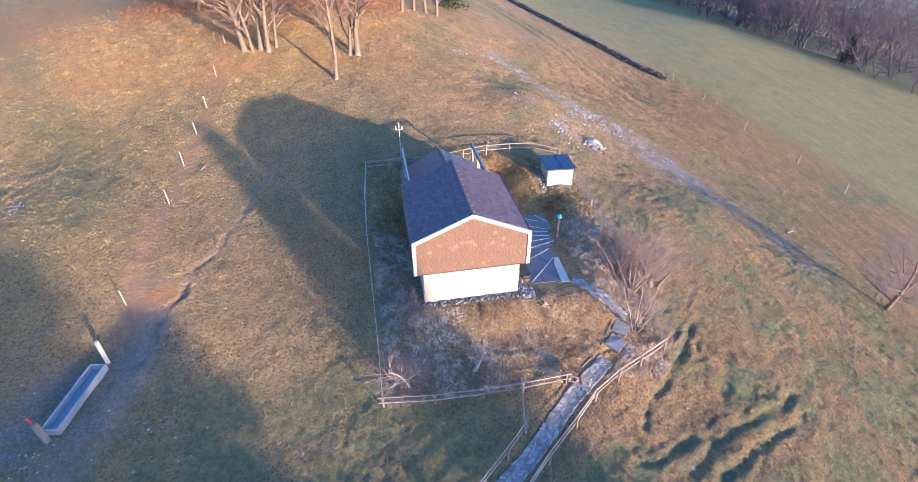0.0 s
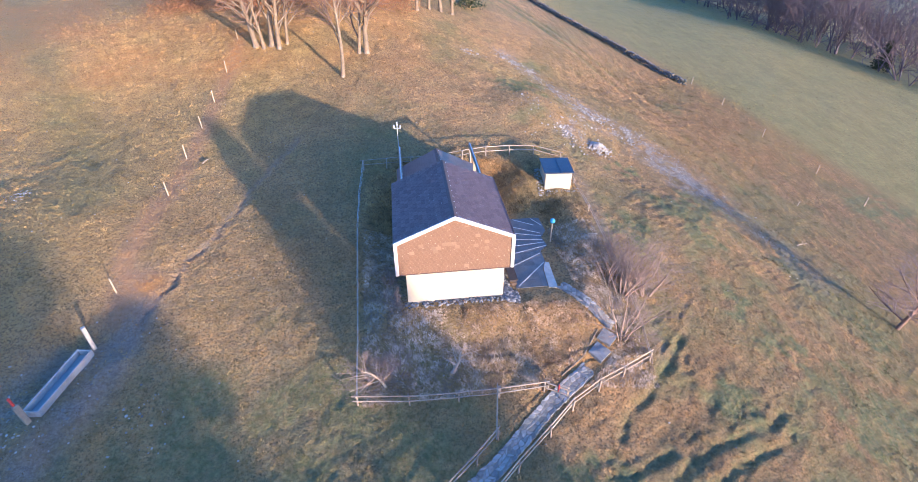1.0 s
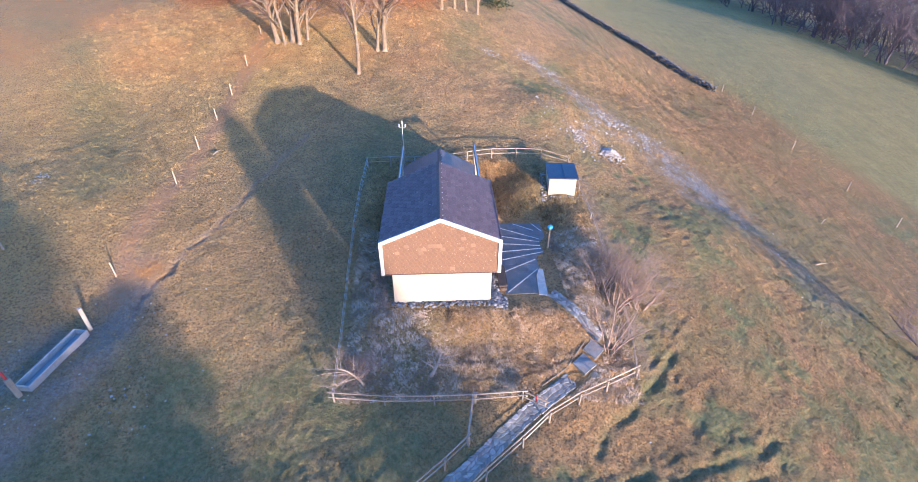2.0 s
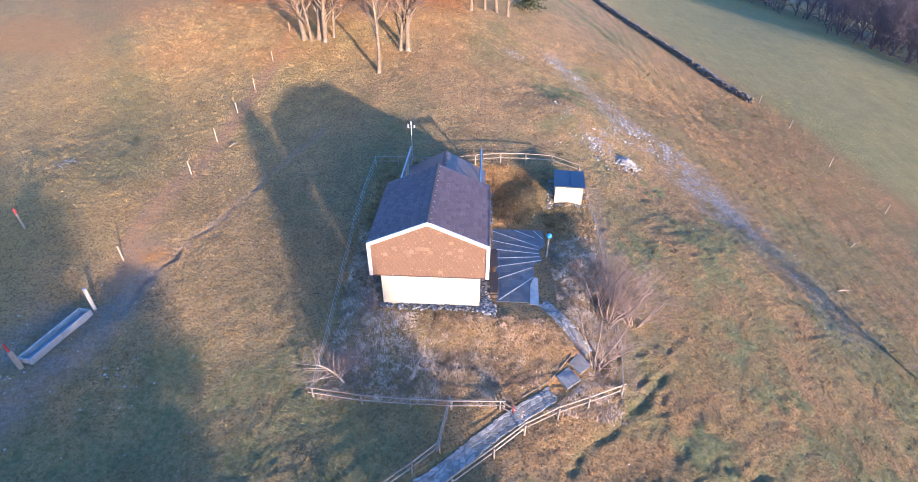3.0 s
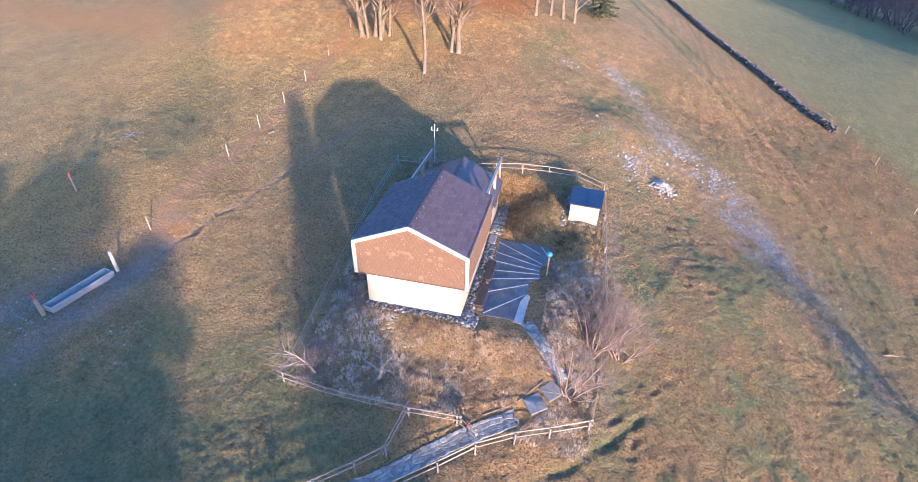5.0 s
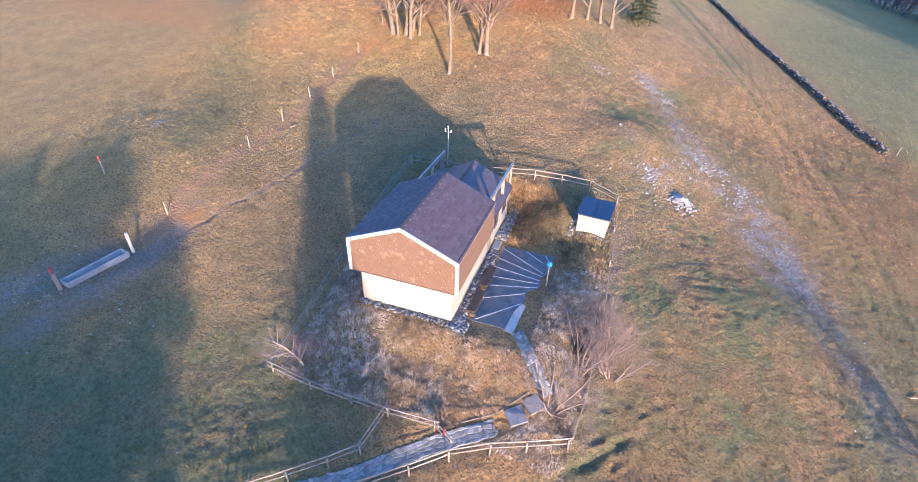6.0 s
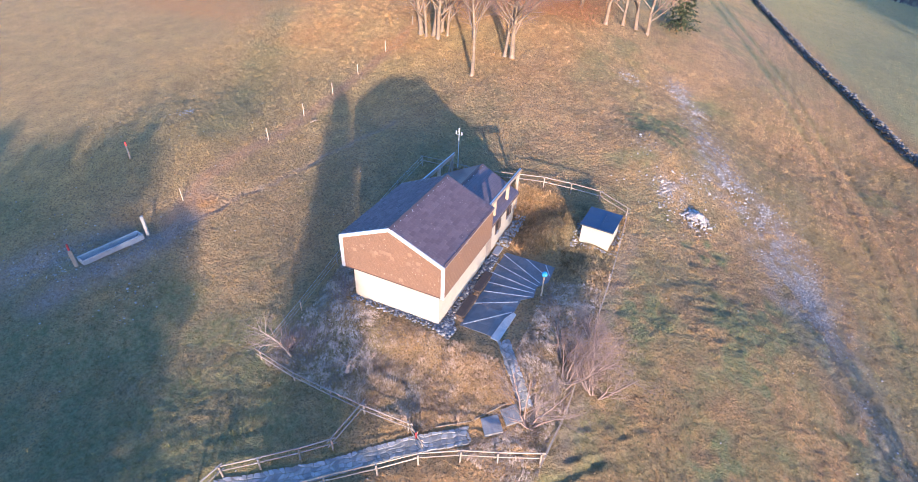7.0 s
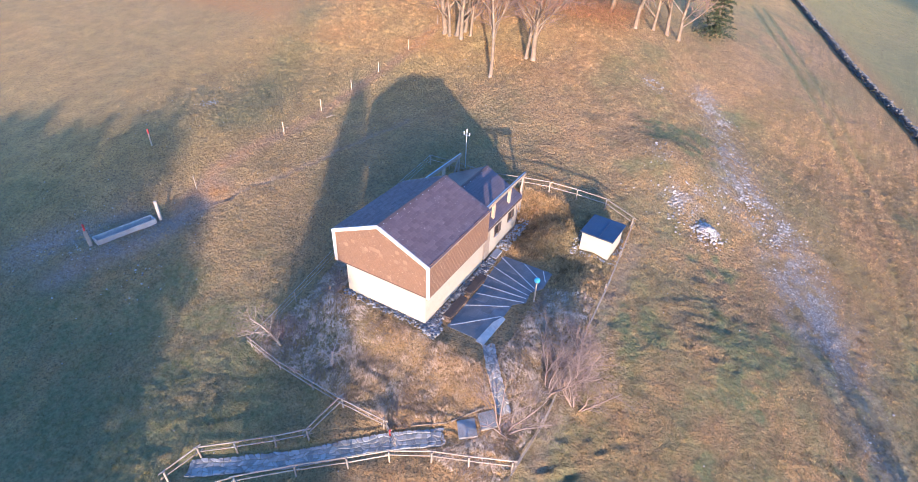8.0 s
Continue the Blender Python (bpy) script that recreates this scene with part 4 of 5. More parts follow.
for x, y in ((32.6, 37.2), (33.5, 31.7), (34.2, 24.9), (35.8, 18.6), (37.2, 14.0)):
    p_ = thing("field_post", (x, y, ground_z(x, y)), "wooden post on the edge of the green meadow", "post", "field posts")
    part("stake", bar(bmesh.new(), (0, 0, -0.3), (0.05, 0.03, 0.85), 0.045, 0.04, 7), RAILWOOD, p_)

# ---- trough ----
A, B = Vector((*TROUGH[0], 0)), Vector((*TROUGH[1], 0))
az = math.degrees(math.atan2(B.y - A.y, B.x - A.x))
L = (B - A).length
tz = ground_z(-17.35, -3.0) - 0.03
trough = thing("trough", (A.x, A.y, tz), "long empty grey concrete water trough with a blue-grey inside", "trough", rz=az)
W, Ht, T = 0.35, 0.36, 0.075
part("side", boxed((0, -W, -0.3), (L, -W + T, Ht), 0.02), CONCRETE, trough)
part("side", boxed((0, W - T, -0.3), (L, W, Ht), 0.02), CONCRETE, trough)
part("end", boxed((0.003, -W + T + 0.002, -0.3), (T, W - T - 0.002, Ht - 0.006), 0.02), CONCRETE, trough)
part("end", boxed((L - T, -W + T + 0.002, -0.3), (L - 0.003, W - T - 0.002, Ht - 0.006), 0.02), CONCRETE, trough)
part("basin", boxed((T, -W + T, -0.2), (L - T, W - T, 0.06), 0.0), INNER, trough, "blue-grey basin floor")
wp = thing("trough_post", (-16.9, -1.12, ground_z(-16.9, -1.12)), "pale squared post at the trough", "post", "trough posts")
part("stake", plank(bmesh.new(), (0, 0, -0.3), (-0.02, 0.02, 1.34), 0.17, 0.17, 0.02), PALEPOST, wp)
wp = thing("trough_post", (-17.62, -4.98, ground_z(-17.62, -4.98)), "weathered trough post with a red tip", "post", "trough posts")
part("stake", plank(bmesh.new(), (0, 0, -0.3), (-0.1, 0.05, 1.0), 0.20, 0.20, 0.02), RAILWOOD, wp)
part("tip", bar(bmesh.new(), (-0.12, 0.05, 1.0), (-0.2, 0.1, 1.36), 0.05, 0.05, 7), RED, wp, "red tip")


# ---- loose stones and the stone path ----
def stone_heap(name, places, material, label, category, seed, kind=""):
    """Many loose stones in one mesh: places are rows of x, y, size and height over the ground."""
    rnd = random.Random(seed)
    t = bmesh.new()
    bmesh.ops.create_icosphere(t, subdivisions=1, radius=1.0)
    bv = np.array([vtx.co[:] for vtx in t.verts])
    bf = np.array([[vtx.index for vtx in f.verts] for f in t.faces])
    t.free()
    gen = np.random.default_rng(seed)
    vs, fs = [], []
    zs = height(np.array([q[0] for q in places]), np.array([q[1] for q in places]))
    for i, ((x, y, r, up), z) in enumerate(zip(places, zs)):
        q = bv * gen.uniform(0.75, 1.18, (len(bv), 1)) * gen.uniform(0.7, 1.3, 3) * (1, 1, 0.7) * r
        turn = np.array(Euler((rnd.uniform(-0.5, 0.5), rnd.uniform(-0.5, 0.5), rnd.uniform(0, 6.3))).to_matrix())
        vs.append(q @ turn.T + (x, y, z + up + r * 0.12))
        fs.append(bf + i * len(bv))
    ob = new(name, fast_mesh(name, np.concatenate(vs), np.concatenate(fs), material))
    return tagged(ob, label, category, kind=kind)


rnd = random.Random(11)
strip = []
for _ in range(230):
    strip.append((rnd.uniform(-2.75, 2.75), -0.04 - 0.34 * rnd.random() ** 1.5, rnd.uniform(0.04, 0.10), 0.0))
for _ in range(520):
    strip.append((rnd.uniform(2.32, 2.85), rnd.uniform(-0.45, 6.6), rnd.uniform(0.05, 0.115), 0.02))
for _ in range(90):
    strip.append((rnd.uniform(2.4, 3.1), rnd.uniform(-0.5, 0.3), rnd.uniform(0.06, 0.13), 0.02))
stone_heap("drainage_stones", strip, DARKSTONE, "strip of mixed grey stones along the house wall", "stones", 21, "stuff")
strip = []
for _ in range(260):
    strip.append((rnd.uniform(2.25, 2.95), rnd.uniform(7.7, 11.0), rnd.uniform(0.035, 0.09), 0.03))
for _ in range(230):
    a = rnd.uniform(0, 6.283)
    k = max(abs(math.cos(a)), abs(math.sin(a)))
    strip.append((7.72 + 1.12 * math.cos(a) / k + rnd.gauss(0, 0.1), 10.0 + 1.12 * math.sin(a) / k + rnd.gauss(0, 0.1), rnd.uniform(0.035, 0.09), 0.0))
stone_heap("drainage_stones", strip, STONE, "pale stones along the rear wall and round the shed", "stones", 22, "stuff")
heap = []
for _ in range(480):
    d = abs(rnd.gauss(0, 0.5))
    a = rnd.uniform(0, 6.283)
    heap.append((13.0 + d * 1.1 * math.cos(a), 15.75 + d * math.sin(a), rnd.uniform(0.045, 0.115), max(0.0, 0.38 - d * 0.5)))
stone_heap("rock_pile", heap, STONE, "heap of pale limestone rubble in the meadow", "rocks", 23, "stuff")
scree = []
for (x0, y0), (x1, y1) in zip(STONY, STONY[1:]):
    n = int(math.hypot(x1 - x0, y1 - y0) * (560 if y0 > 17 else 300 if y0 > 12 else 40))
    for _ in range(n):
        t = rnd.random()
        if math.sin(t * 9 + y0) > rnd.uniform(-1.2, 1.0):
            scree.append((x0 + (x1 - x0) * t + rnd.gauss(0, 1.3), y0 + (y1 - y0) * t + rnd.gauss(0, 1.3), rnd.uniform(0.012, 0.032) * rnd.choice((1, 1, 1, 1, 1.5, 2.1)), 0.0))
for cx, cy, s, n in ((11.0, 16.2, 1.0, 200), (12.2, 19.4, 0.7, 140), (9.2, 33.6, 0.9, 160), (5.1, 31.9, 0.7, 160), (8.5, 20.5, 0.8, 110), (14.8, 21.9, 0.9, 240), (16.4, 20.6, 1.1, 260), (15.0, 18.6, 0.9, 160), (11.2, 32.8, 0.8, 170), (10.8, 17.4, 1.0, 170), (-19.4, -5.4, 1.3, 80), (-15.9, -3.2, 1.5, 60), (-13.3, -5.2, 0.9, 25), (-18.0, -5.6, 0.5, 30), (-24.4, 9.1, 0.35, 70)):
    for _ in range(n):
        scree.append((rnd.gauss(cx, s), rnd.gauss(cy, s), rnd.uniform(0.018, 0.065) * (1.5 if cx > 0 else 1.0), 0.0))
for _ in range(900):
    scree.append((rnd.uniform(-30, 26), rnd.uniform(-11, 36), rnd.uniform(0.012, 0.05), 0.0))
bare = gravel_of(np.array([q[0] for q in scree]), np.array([q[1] for q in scree]))
scree = [q for q, g in zip(scree, bare) if (q[0] < 0 or rnd.random() < 0.22 + 1.2 * g) and off_rect(q[0], q[1], -3.2, 6.4, -0.6, 11.0) > 0]
stone_heap("loose_stones", scree, GREYSTONE, "loose pale limestone stones strewn over the meadow", "stones", 24, "stuff")

# dry stone wall on the edge of the green meadow
WALL = ((31.5, 36.7), (29.2, 41.0), (27.3, 46.0), (24.2, 53.5), (21.8, 59.5), (18.9, 68.5), (14.5, 80.5), (9.5, 94.0), (3.0, 112.0))
places = []
for (x0, y0), (x1, y1) in zip(WALL, WALL[1:]):
    n = int(math.hypot(x1 - x0, y1 - y0) * 22)
    for i in range(n):
        t = (i + rnd.random()) / n
        places.append((x0 + (x1 - x0) * t + rnd.gauss(0, 0.13), y0 + (y1 - y0) * t + rnd.gauss(0, 0.13), rnd.uniform(0.12, 0.24), rnd.choice((0.0, 0.18, 0.36, 0.5))))
stone_heap("stone_wall", places, WALLSTONE, "low dry stone wall of grey field stones", "wall", 25, "structure")

# flagstones of the path
path = thing("stone_path", (0, 0, 0), "garden path of grey irregular flagstones", "path", kind="structure")


def walk_line(line, step):
    pts, left = [], 0.0
    for (x0, y0), (x1, y1) in zip(line, line[1:]):
        L = math.hypot(x1 - x0, y1 - y0)
        d = left
        while d < L:
            pts.append((x0 + (x1 - x0) * d / L, y0 + (y1 - y0) * d / L, (x1 - x0) / L, (y1 - y0) / L))
            d += step
        left = d - L
    return pts


def flagstones(line, width, rows, step, seed):
    rnd = random.Random(seed)
    pts = walk_line(line, step)
    grid = []
    for i, (x, y, dx, dy) in enumerate(pts):
        grid.append([])
        for j in range(rows + 1):
            o = (j / rows - 0.5) * width * rnd.uniform(0.9, 1.1) + (0 if j in (0, rows) else rnd.uniform(-0.08, 0.08))
            s = rnd.uniform(-0.12, 0.12) + (0.5 * step if (j % 2) else 0)
            grid[-1].append((x - dy * o + dx * s, y + dx * o + dy * s))
    for i in range(len(grid) - 1):
        for j in range(rows):
            q = [grid[i][j], grid[i + 1][j], grid[i + 1][j + 1], grid[i][j + 1]]
            cx, cy = sum(p[0] for p in q) / 4, sum(p[1] for p in q) / 4
            ring = []
            for (ax, ay), (bx, by) in zip(q, q[1:] + q[:1]):
                for t in (0.18, 0.82):
                    px, py = ax + (bx - ax) * t, ay + (by - ay) * t
                    k = rnd.uniform(0.76, 0.96)
                    ring.append((cx + (px - cx) * k, cy + (py - cy) * k))
            z0 = ground_z(cx, cy)
            tilt = rnd.uniform(-0.03, 0.03)
            bm = bmesh.new()
            top = [Vector((x, y, ground_z(x, y) * 0.6 + z0 * 0.4 + 0.075 + tilt * (x - cx))) for x, y in ring]
            inner = [p.lerp(Vector((cx, cy, z0 + 0.08)), 0.09) for p in top]
            inner = [p + Vector((0, 0, 0.006)) for p in inner]
            tv = [bm.verts.new(p) for p in inner]
            mv = [bm.verts.new(p) for p in top]
            lv = [bm.verts.new(p - Vector((0, 0, 0.16))) for p in top]
            n = len(ring)
            bm.faces.new(tv)
            for a in range(n):
                b = (a + 1) % n
                bm.faces.new((mv[a], mv[b], tv[b], tv[a]))
                bm.faces.new((lv[a], lv[b], mv[b], mv[a]))
            bmesh.ops.recalc_face_normals(bm, faces=bm.faces)
            part("flagstone", bm, FLAG, path)


for line, w in ((PATHLINE[:5], 0.9), (UPPATH, 0.65)):
    bm = bmesh.new()
    pts = walk_line(line, 0.3)
    rows_ = [[bm.verts.new((x - dy * o, y + dx * o, ground_z(x - dy * o, y + dx * o) + 0.055 - 0.1 * (abs(o) > 0.45 * w))) for o in (-w / 2, -w / 4, 0, w / 4, w / 2)] for x, y, dx, dy in pts]
    for r0, r1 in zip(rows_, rows_[1:]):
        for j in range(4):
            bm.faces.new((r0[j], r1[j], r1[j + 1], r0[j + 1]))
    bmesh.ops.recalc_face_normals(bm, faces=bm.faces)
    part("path_bed", bm, BED, path, "gravel and moss between the flagstones")
flagstones(PATHLINE[:5], 0.74, 4, 0.2, 31)
flagstones(UPPATH, 0.62, 3, 0.21, 32)
for x, y, s, a in ((6.5, -3.1, 0.40, 38), (7.12, -2.36, 0.38, 45)):
    ca, sa = math.cos(radians(a)) * s, math.sin(radians(a)) * s
    corners = [(x + u * ca - w * sa, y + u * sa + w * ca) for u, w in ((-1, -0.92), (1, -1), (0.95, 1), (-1, 0.95))]
    part("step_slab", slab_poly(bmesh.new(), [(cx, cy, 0.5 * ground_z(cx, cy) + 0.5 * ground_z(x, y) + 0.13) for cx, cy in corners], 0.35), DARKSLAB, path, "square grey step slab")
for a, b in (((4.3, -4.15), (5.6, -3.25)), ((5.7, -3.15), (6.75, -1.95))):
    za, zb = ground_z(*a) + 0.02, ground_z(*b) + 0.02
    log = thing("edging_log", (a[0], a[1], za), "thin weathered log edging the stone path", "log", "path edging")
    part("wood", bar(bmesh.new(), (0, 0, 0), (b[0] - a[0], b[1] - a[1], zb - za), 0.04, 0.03, 7), BARK, log)


# ---- trees and shrubs ----
def limbs(seed, height_, spread, levels, kids, r0, lean=0.0, bare=0.35, stems=1):
    """Branches as rows of start, end, and the radii there."""
    rnd = random.Random(seed)
    out = []

    def grow(a, d, length, r, level):
        n = 4 if level == 0 else 3
        pts = [a]
        for i in range(n):
            d = (d + Vector((rnd.gauss(0, 0.14), rnd.gauss(0, 0.14), rnd.gauss(0, 0.07) + (0.05 if level else 0.0)))).normalized()
            b = a + d * (length / n)
            ra, rb = r * (1 - 0.72 * i / n), r * (1 - 0.72 * (i + 1) / n)
            out.append((a, b, ra, rb, level))
            a = b
            pts.append(b)
        if level < levels:
            for k in range(kids[level]):
                t = bare + (1 - bare) * (k + rnd.random()) / kids[level] if level == 0 else rnd.uniform(0.25, 1.0)
                i = min(int(t * n), n - 1)
                at = pts[i].lerp(pts[i + 1], t * n - i)
                side = Vector((rnd.gauss(0, 1), rnd.gauss(0, 1), rnd.gauss(0, 0.35)))
                side = (side - d * side.dot(d)).normalized()
                nd = (d * rnd.uniform(0.5, 1.0) + side * spread * rnd.uniform(0.7, 1.2)).normalized()
                grow(at, nd, length * rnd.uniform(0.38, 0.62), r * (1 - 0.7 * t) * 0.55, level + 1)

    for s in range(stems):
        a = rnd.uniform(0, 6.283)
        tilt = (0.12 if stems == 1 else 0.62) * rnd.uniform(0.4, 1.0)
        d = Vector((math.cos(a) * tilt + lean, math.sin(a) * tilt, 1)).normalized()
        grow(Vector((math.cos(a), math.sin(a), 0)) * (0.0 if stems == 1 else 0.18 * rnd.random()) - Vector((0, 0, 0.25)), d, height_ * rnd.uniform(0.8, 1.0), r0, 0)
    return out


def tubes(name, rows, sides, material):
    vs, fs = [], []
    for a, b, ra, rb, _ in rows:
        d = (b - a).normalized()
        x = d.orthogonal().normalized()
        y = d.cross(x)
        k = len(vs)
        for p_, r in ((a, ra), (b, max(rb, 0.0025))):
            for i in range(sides):
                t = 2 * math.pi * i / sides
                q = p_ + (x * math.cos(t) + y * math.sin(t)) * r
                vs.append(q[:])
        for i in range(sides):
            j = (i + 1) % sides
            fs += [(k + i, k + j, k + sides + j), (k + i, k + sides + j, k + sides + i)]
    return fast_mesh(name, np.array(vs), np.array(fs), material)


def bare_tree(name, seed, at, label, h=11.0, spread=0.9, kids=(11, 6, 4), r0=0.2, lean=0.0, bark=BARK, twig=TWIG, bare=0.35, stems=1, category="tree", group="", rz=0.0, thick=1.0):
    """A trunk or several stems; each limb carries its own twigs."""
    t = thing(name, (at[0], at[1], ground_z(*at)), label, category, group, rz=rz)
    rows = limbs(seed, h, spread, len(kids), kids, r0, lean, bare, stems)
    groups, trunk = [], []
    for row in rows:
        if stems == 1 and row[4] == 0:
            trunk.append(row)
        elif row[4] == (1 if stems == 1 else 0) and (not groups or groups[-1][-1][4] != row[4] or (groups[-1][-1][1] - row[0]).length > 1e-4):
            groups.append([row])
        else:
            groups[-1].append(row)
    if trunk:
        a, b, ra, rb, l = trunk[0]
        foot = a.lerp(b, 0.22)
        trunk[0:1] = [(a, foot, ra * 1.7, ra * 1.02, l), (foot, b, ra * 1.02, rb, l)]
        new("trunk", tubes("trunk", trunk, 8, bark)).parent = t
    for rows_ in groups:
        nm = "limb" if stems == 1 else "stem"
        me = tubes(nm, [(a, b, ra * (thick if l > 1 else 1), rb * (thick if l > 1 else 1), l) for a, b, ra, rb, l in rows_], 4, bark)
        me.materials.append(twig)
        slot = np.repeat(np.array([0 if l < 2 else 1 for *_, l in rows_]), 8)
        me.polygons.foreach_set("material_index", slot.astype(np.int32))
        new(nm, me).parent = t
    return t


LB = "bare grey-barked tree on the edge of the pasture"
trees = [(bare_tree("bare_tree", 101, (-6.7, 23.4), "slender bare tree with a forked trunk", 8.0, 0.75, (13, 9, 5), 0.165, bare=0.28, group="bare trees")),
         (bare_tree("bare_tree", 102, (-4.8, 27.8), LB, 11.0, 0.9, (16, 9, 5), 0.235, bare=0.2, group="bare trees")),
         (bare_tree("bare_tree", 103, (-12.3, 28.0), LB, 10.5, 0.8, (15, 9, 5), 0.185, bare=0.15, group="bare trees"))]
for i, (x, y, k, s, a) in enumerate(((-5.5, 27.7, 2, 0.85, 50), (-13.0, 28.5, 1, 1.05, 120), (-13.6, 28.1, 2, 0.8, 200), (-14.3, 28.5, 1, 1.0, 300), (-11.7, 28.7, 2, 0.75, 20), (-12.6, 29.2, 2, 0.9, 77),
                                     (0.4, 41.6, 1, 0.9, 15), (1.9, 43.2, 2, 0.9, 140), (3.3, 43.6, 1, 0.85, 230), (4.6, 43.5, 2, 0.95, 310), (-3.0, 44.0, 1, 1.0, 60), (-7.0, 40.5, 2, 1.1, 190),
                                     (-10.5, 41.5, 1, 1.1, 260), (-14.5, 39.5, 2, 1.0, 100), (-17.5, 43.0, 1, 1.1, 330), (-20.5, 41.0, 2, 1.0, 10), (-24.0, 44.0, 1, 1.1, 180), (-1.0, 49.0, 1, 1.1, 210),
                                     (-6.0, 48.5, 2, 1.1, 130), (-12.0, 49.0, 1, 1.1, 30), (-18.5, 50.0, 2, 1.1, 290))):
    copy_thing(trees[k], pose(x, y, ground_z(x, y), 0, 0, a) @ Matrix.Diagonal((s, s, s, 1))).scale = (s, s, s)
bare_tree("lone_tree", 120, (27.8, 0.3), "bare tree standing alone in the meadow", 4.6, 1.15, (16, 8, 6), 0.14, lean=0.22, bare=0.2, bark=TWIG, twig=SHRUB, thick=1.5)
for seed, x, y, h, n, k in ((130, 7.95, -2.35, 3.4, 5, (6, 6, 4)), (131, 8.8, 0.1, 3.3, 7, (6, 6, 4)), (132, 8.3, 1.2, 2.3, 4, (5, 5, 4)), (133, 9.7, 1.5, 2.7, 6, (6, 6, 4)), (136, 10.2, 0.2, 2.5, 6, (6, 6, 4)), (141, 9.4, 2.9, 2.1, 4, (5, 5, 4)), (134, -4.2, -3.7, 1.9, 6, (6, 4, 3)),
                            (137, -3.3, -3.3, 1.3, 4, (4, 4, 3)), (138, -3.45, 0.35, 1.0, 9, (4, 4)), (139, -3.2, -0.4, 0.9, 8, (4, 4)), (140, -3.5, 1.6, 1.1, 8, (4, 4))):
    bare_tree("shrub", seed, (x, y), "bare garden shrub with thin pinkish-brown twigs" if x > 5 else "small bare shrub in the tall grass", h, 1.0, k, 0.05 if x > 5 else 0.035, bark=SHRUB, twig=SHRUB, bare=0.2, stems=n, category="shrub", group="shrubs", thick=1.1)


bare_tree("fruit_tree", 151, (-3.75, -3.9), "small old fruit tree with a short trunk and bare branches", 2.5, 1.1, (12, 7, 4), 0.065, lean=-0.18, bare=0.2, bark=PALEBARK, twig=SHRUB, category="tree", group="fruit trees", thick=1.4)
bare_tree("fruit_tree", 152, (-0.85, -3.6), "small pruned fruit tree with a grey trunk", 2.0, 1.4, (7, 5, 3), 0.12, lean=0.15, bare=0.5, bark=PALEBARK, twig=PALEBARK, category="tree", group="fruit trees", thick=1.4)


for x, y, a, r in ((25.9, 7.5, 12, 0.55), (30.3, 13.5, 40, 0.5), (-15.2, 12.9, 70, 0.35)):
    gz = ground_z(x, y) + 0.04
    stick = thing("fallen_branch", (x, y, gz), "pale broken branch lying in the dry grass", "branch", "fallen branches", rz=a)
    bm = bmesh.new()
    bar(bm, (-r, 0, 0.02), (0.1 * r, 0.05 * r, 0.06), 0.045, 0.035, 6)
    bar(bm, (0.1 * r, 0.05 * r, 0.06), (r, -0.08 * r, 0.05), 0.035, 0.012, 6)
    bar(bm, (0.2 * r, 0.04 * r, 0.06), (0.7 * r, 0.35 * r, 0.12), 0.018, 0.008, 5)
    part("wood", bm, POSTWOOD, stick)


def conifer(name, seed, at, label, h, w, group="", tiers=14, per=18, taper=0.8):
    """A spruce: a trunk with drooping tiers of needled branches."""
    rnd = random.Random(seed)
    t = thing(name, (at[0], at[1], ground_z(*at)), label, "tree", group)
    part("trunk", bar(bmesh.new(), (0, 0, -0.3), (0, 0, h * 0.97), h * 0.022, 0.02, 8), BARK, t)
    vs, fs = [], []
    for i in range(tiers):
        z = h * (0.10 + 0.88 * i / tiers)
        reach = w * (1 - i / tiers) ** taper + 0.15
        for k in range(per):
            a = rnd.uniform(0, 6.283)
            L = reach * rnd.uniform(0.65, 1.1)
            for s in range(7):
                u = (s + rnd.random()) / 7
                c = Vector((math.cos(a) * L * u, math.sin(a) * L * u, z - L * 0.28 * u + rnd.gauss(0, 0.06)))
                for _ in range(3):
                    d = Vector((rnd.gauss(0, 1), rnd.gauss(0, 1), rnd.gauss(0, 0.6))).normalized() * rnd.uniform(0.15, 0.34)
                    e = Vector((rnd.gauss(0, 1), rnd.gauss(0, 1), rnd.gauss(0, 0.4))).normalized() * rnd.uniform(0.06, 0.13)
                    n = len(vs)
                    vs += [(c - e)[:], (c + e)[:], (c + d)[:]]
                    fs.append((n, n + 1, n + 2))
    ob = new("needles", fast_mesh("needles", np.array(vs), np.array(fs), NEEDLE))
    ob.parent = t
    return t


conifer("spruce", 201, (7.3, 48.3), "dark green spruce beside the bare trees", 7.0, 2.2, "spruces")
conifer("spruce", 205, (73.0, 52.6), "small green spruce on the edge of the far wood", 4.6, 1.5, "spruces")
conifer("spruce", 202, (11.45, -24.5), "tall dark spruce on the lower slope", 12.5, 3.55, "spruces", 28, 70, 0.6)
conifer("spruce", 204, (1.55, -26.7), "dark blunt-topped spruce on the lower slope", 2.35 - ground_z(1.55, -26.7), 3.9, "spruces", 16, 46, 0.3)
big = conifer("spruce", 203, (-1.4, -29.4), "broad dark spruce on the lower slope", 9.9, 5.7, "spruces", 18, 62, 0.27)
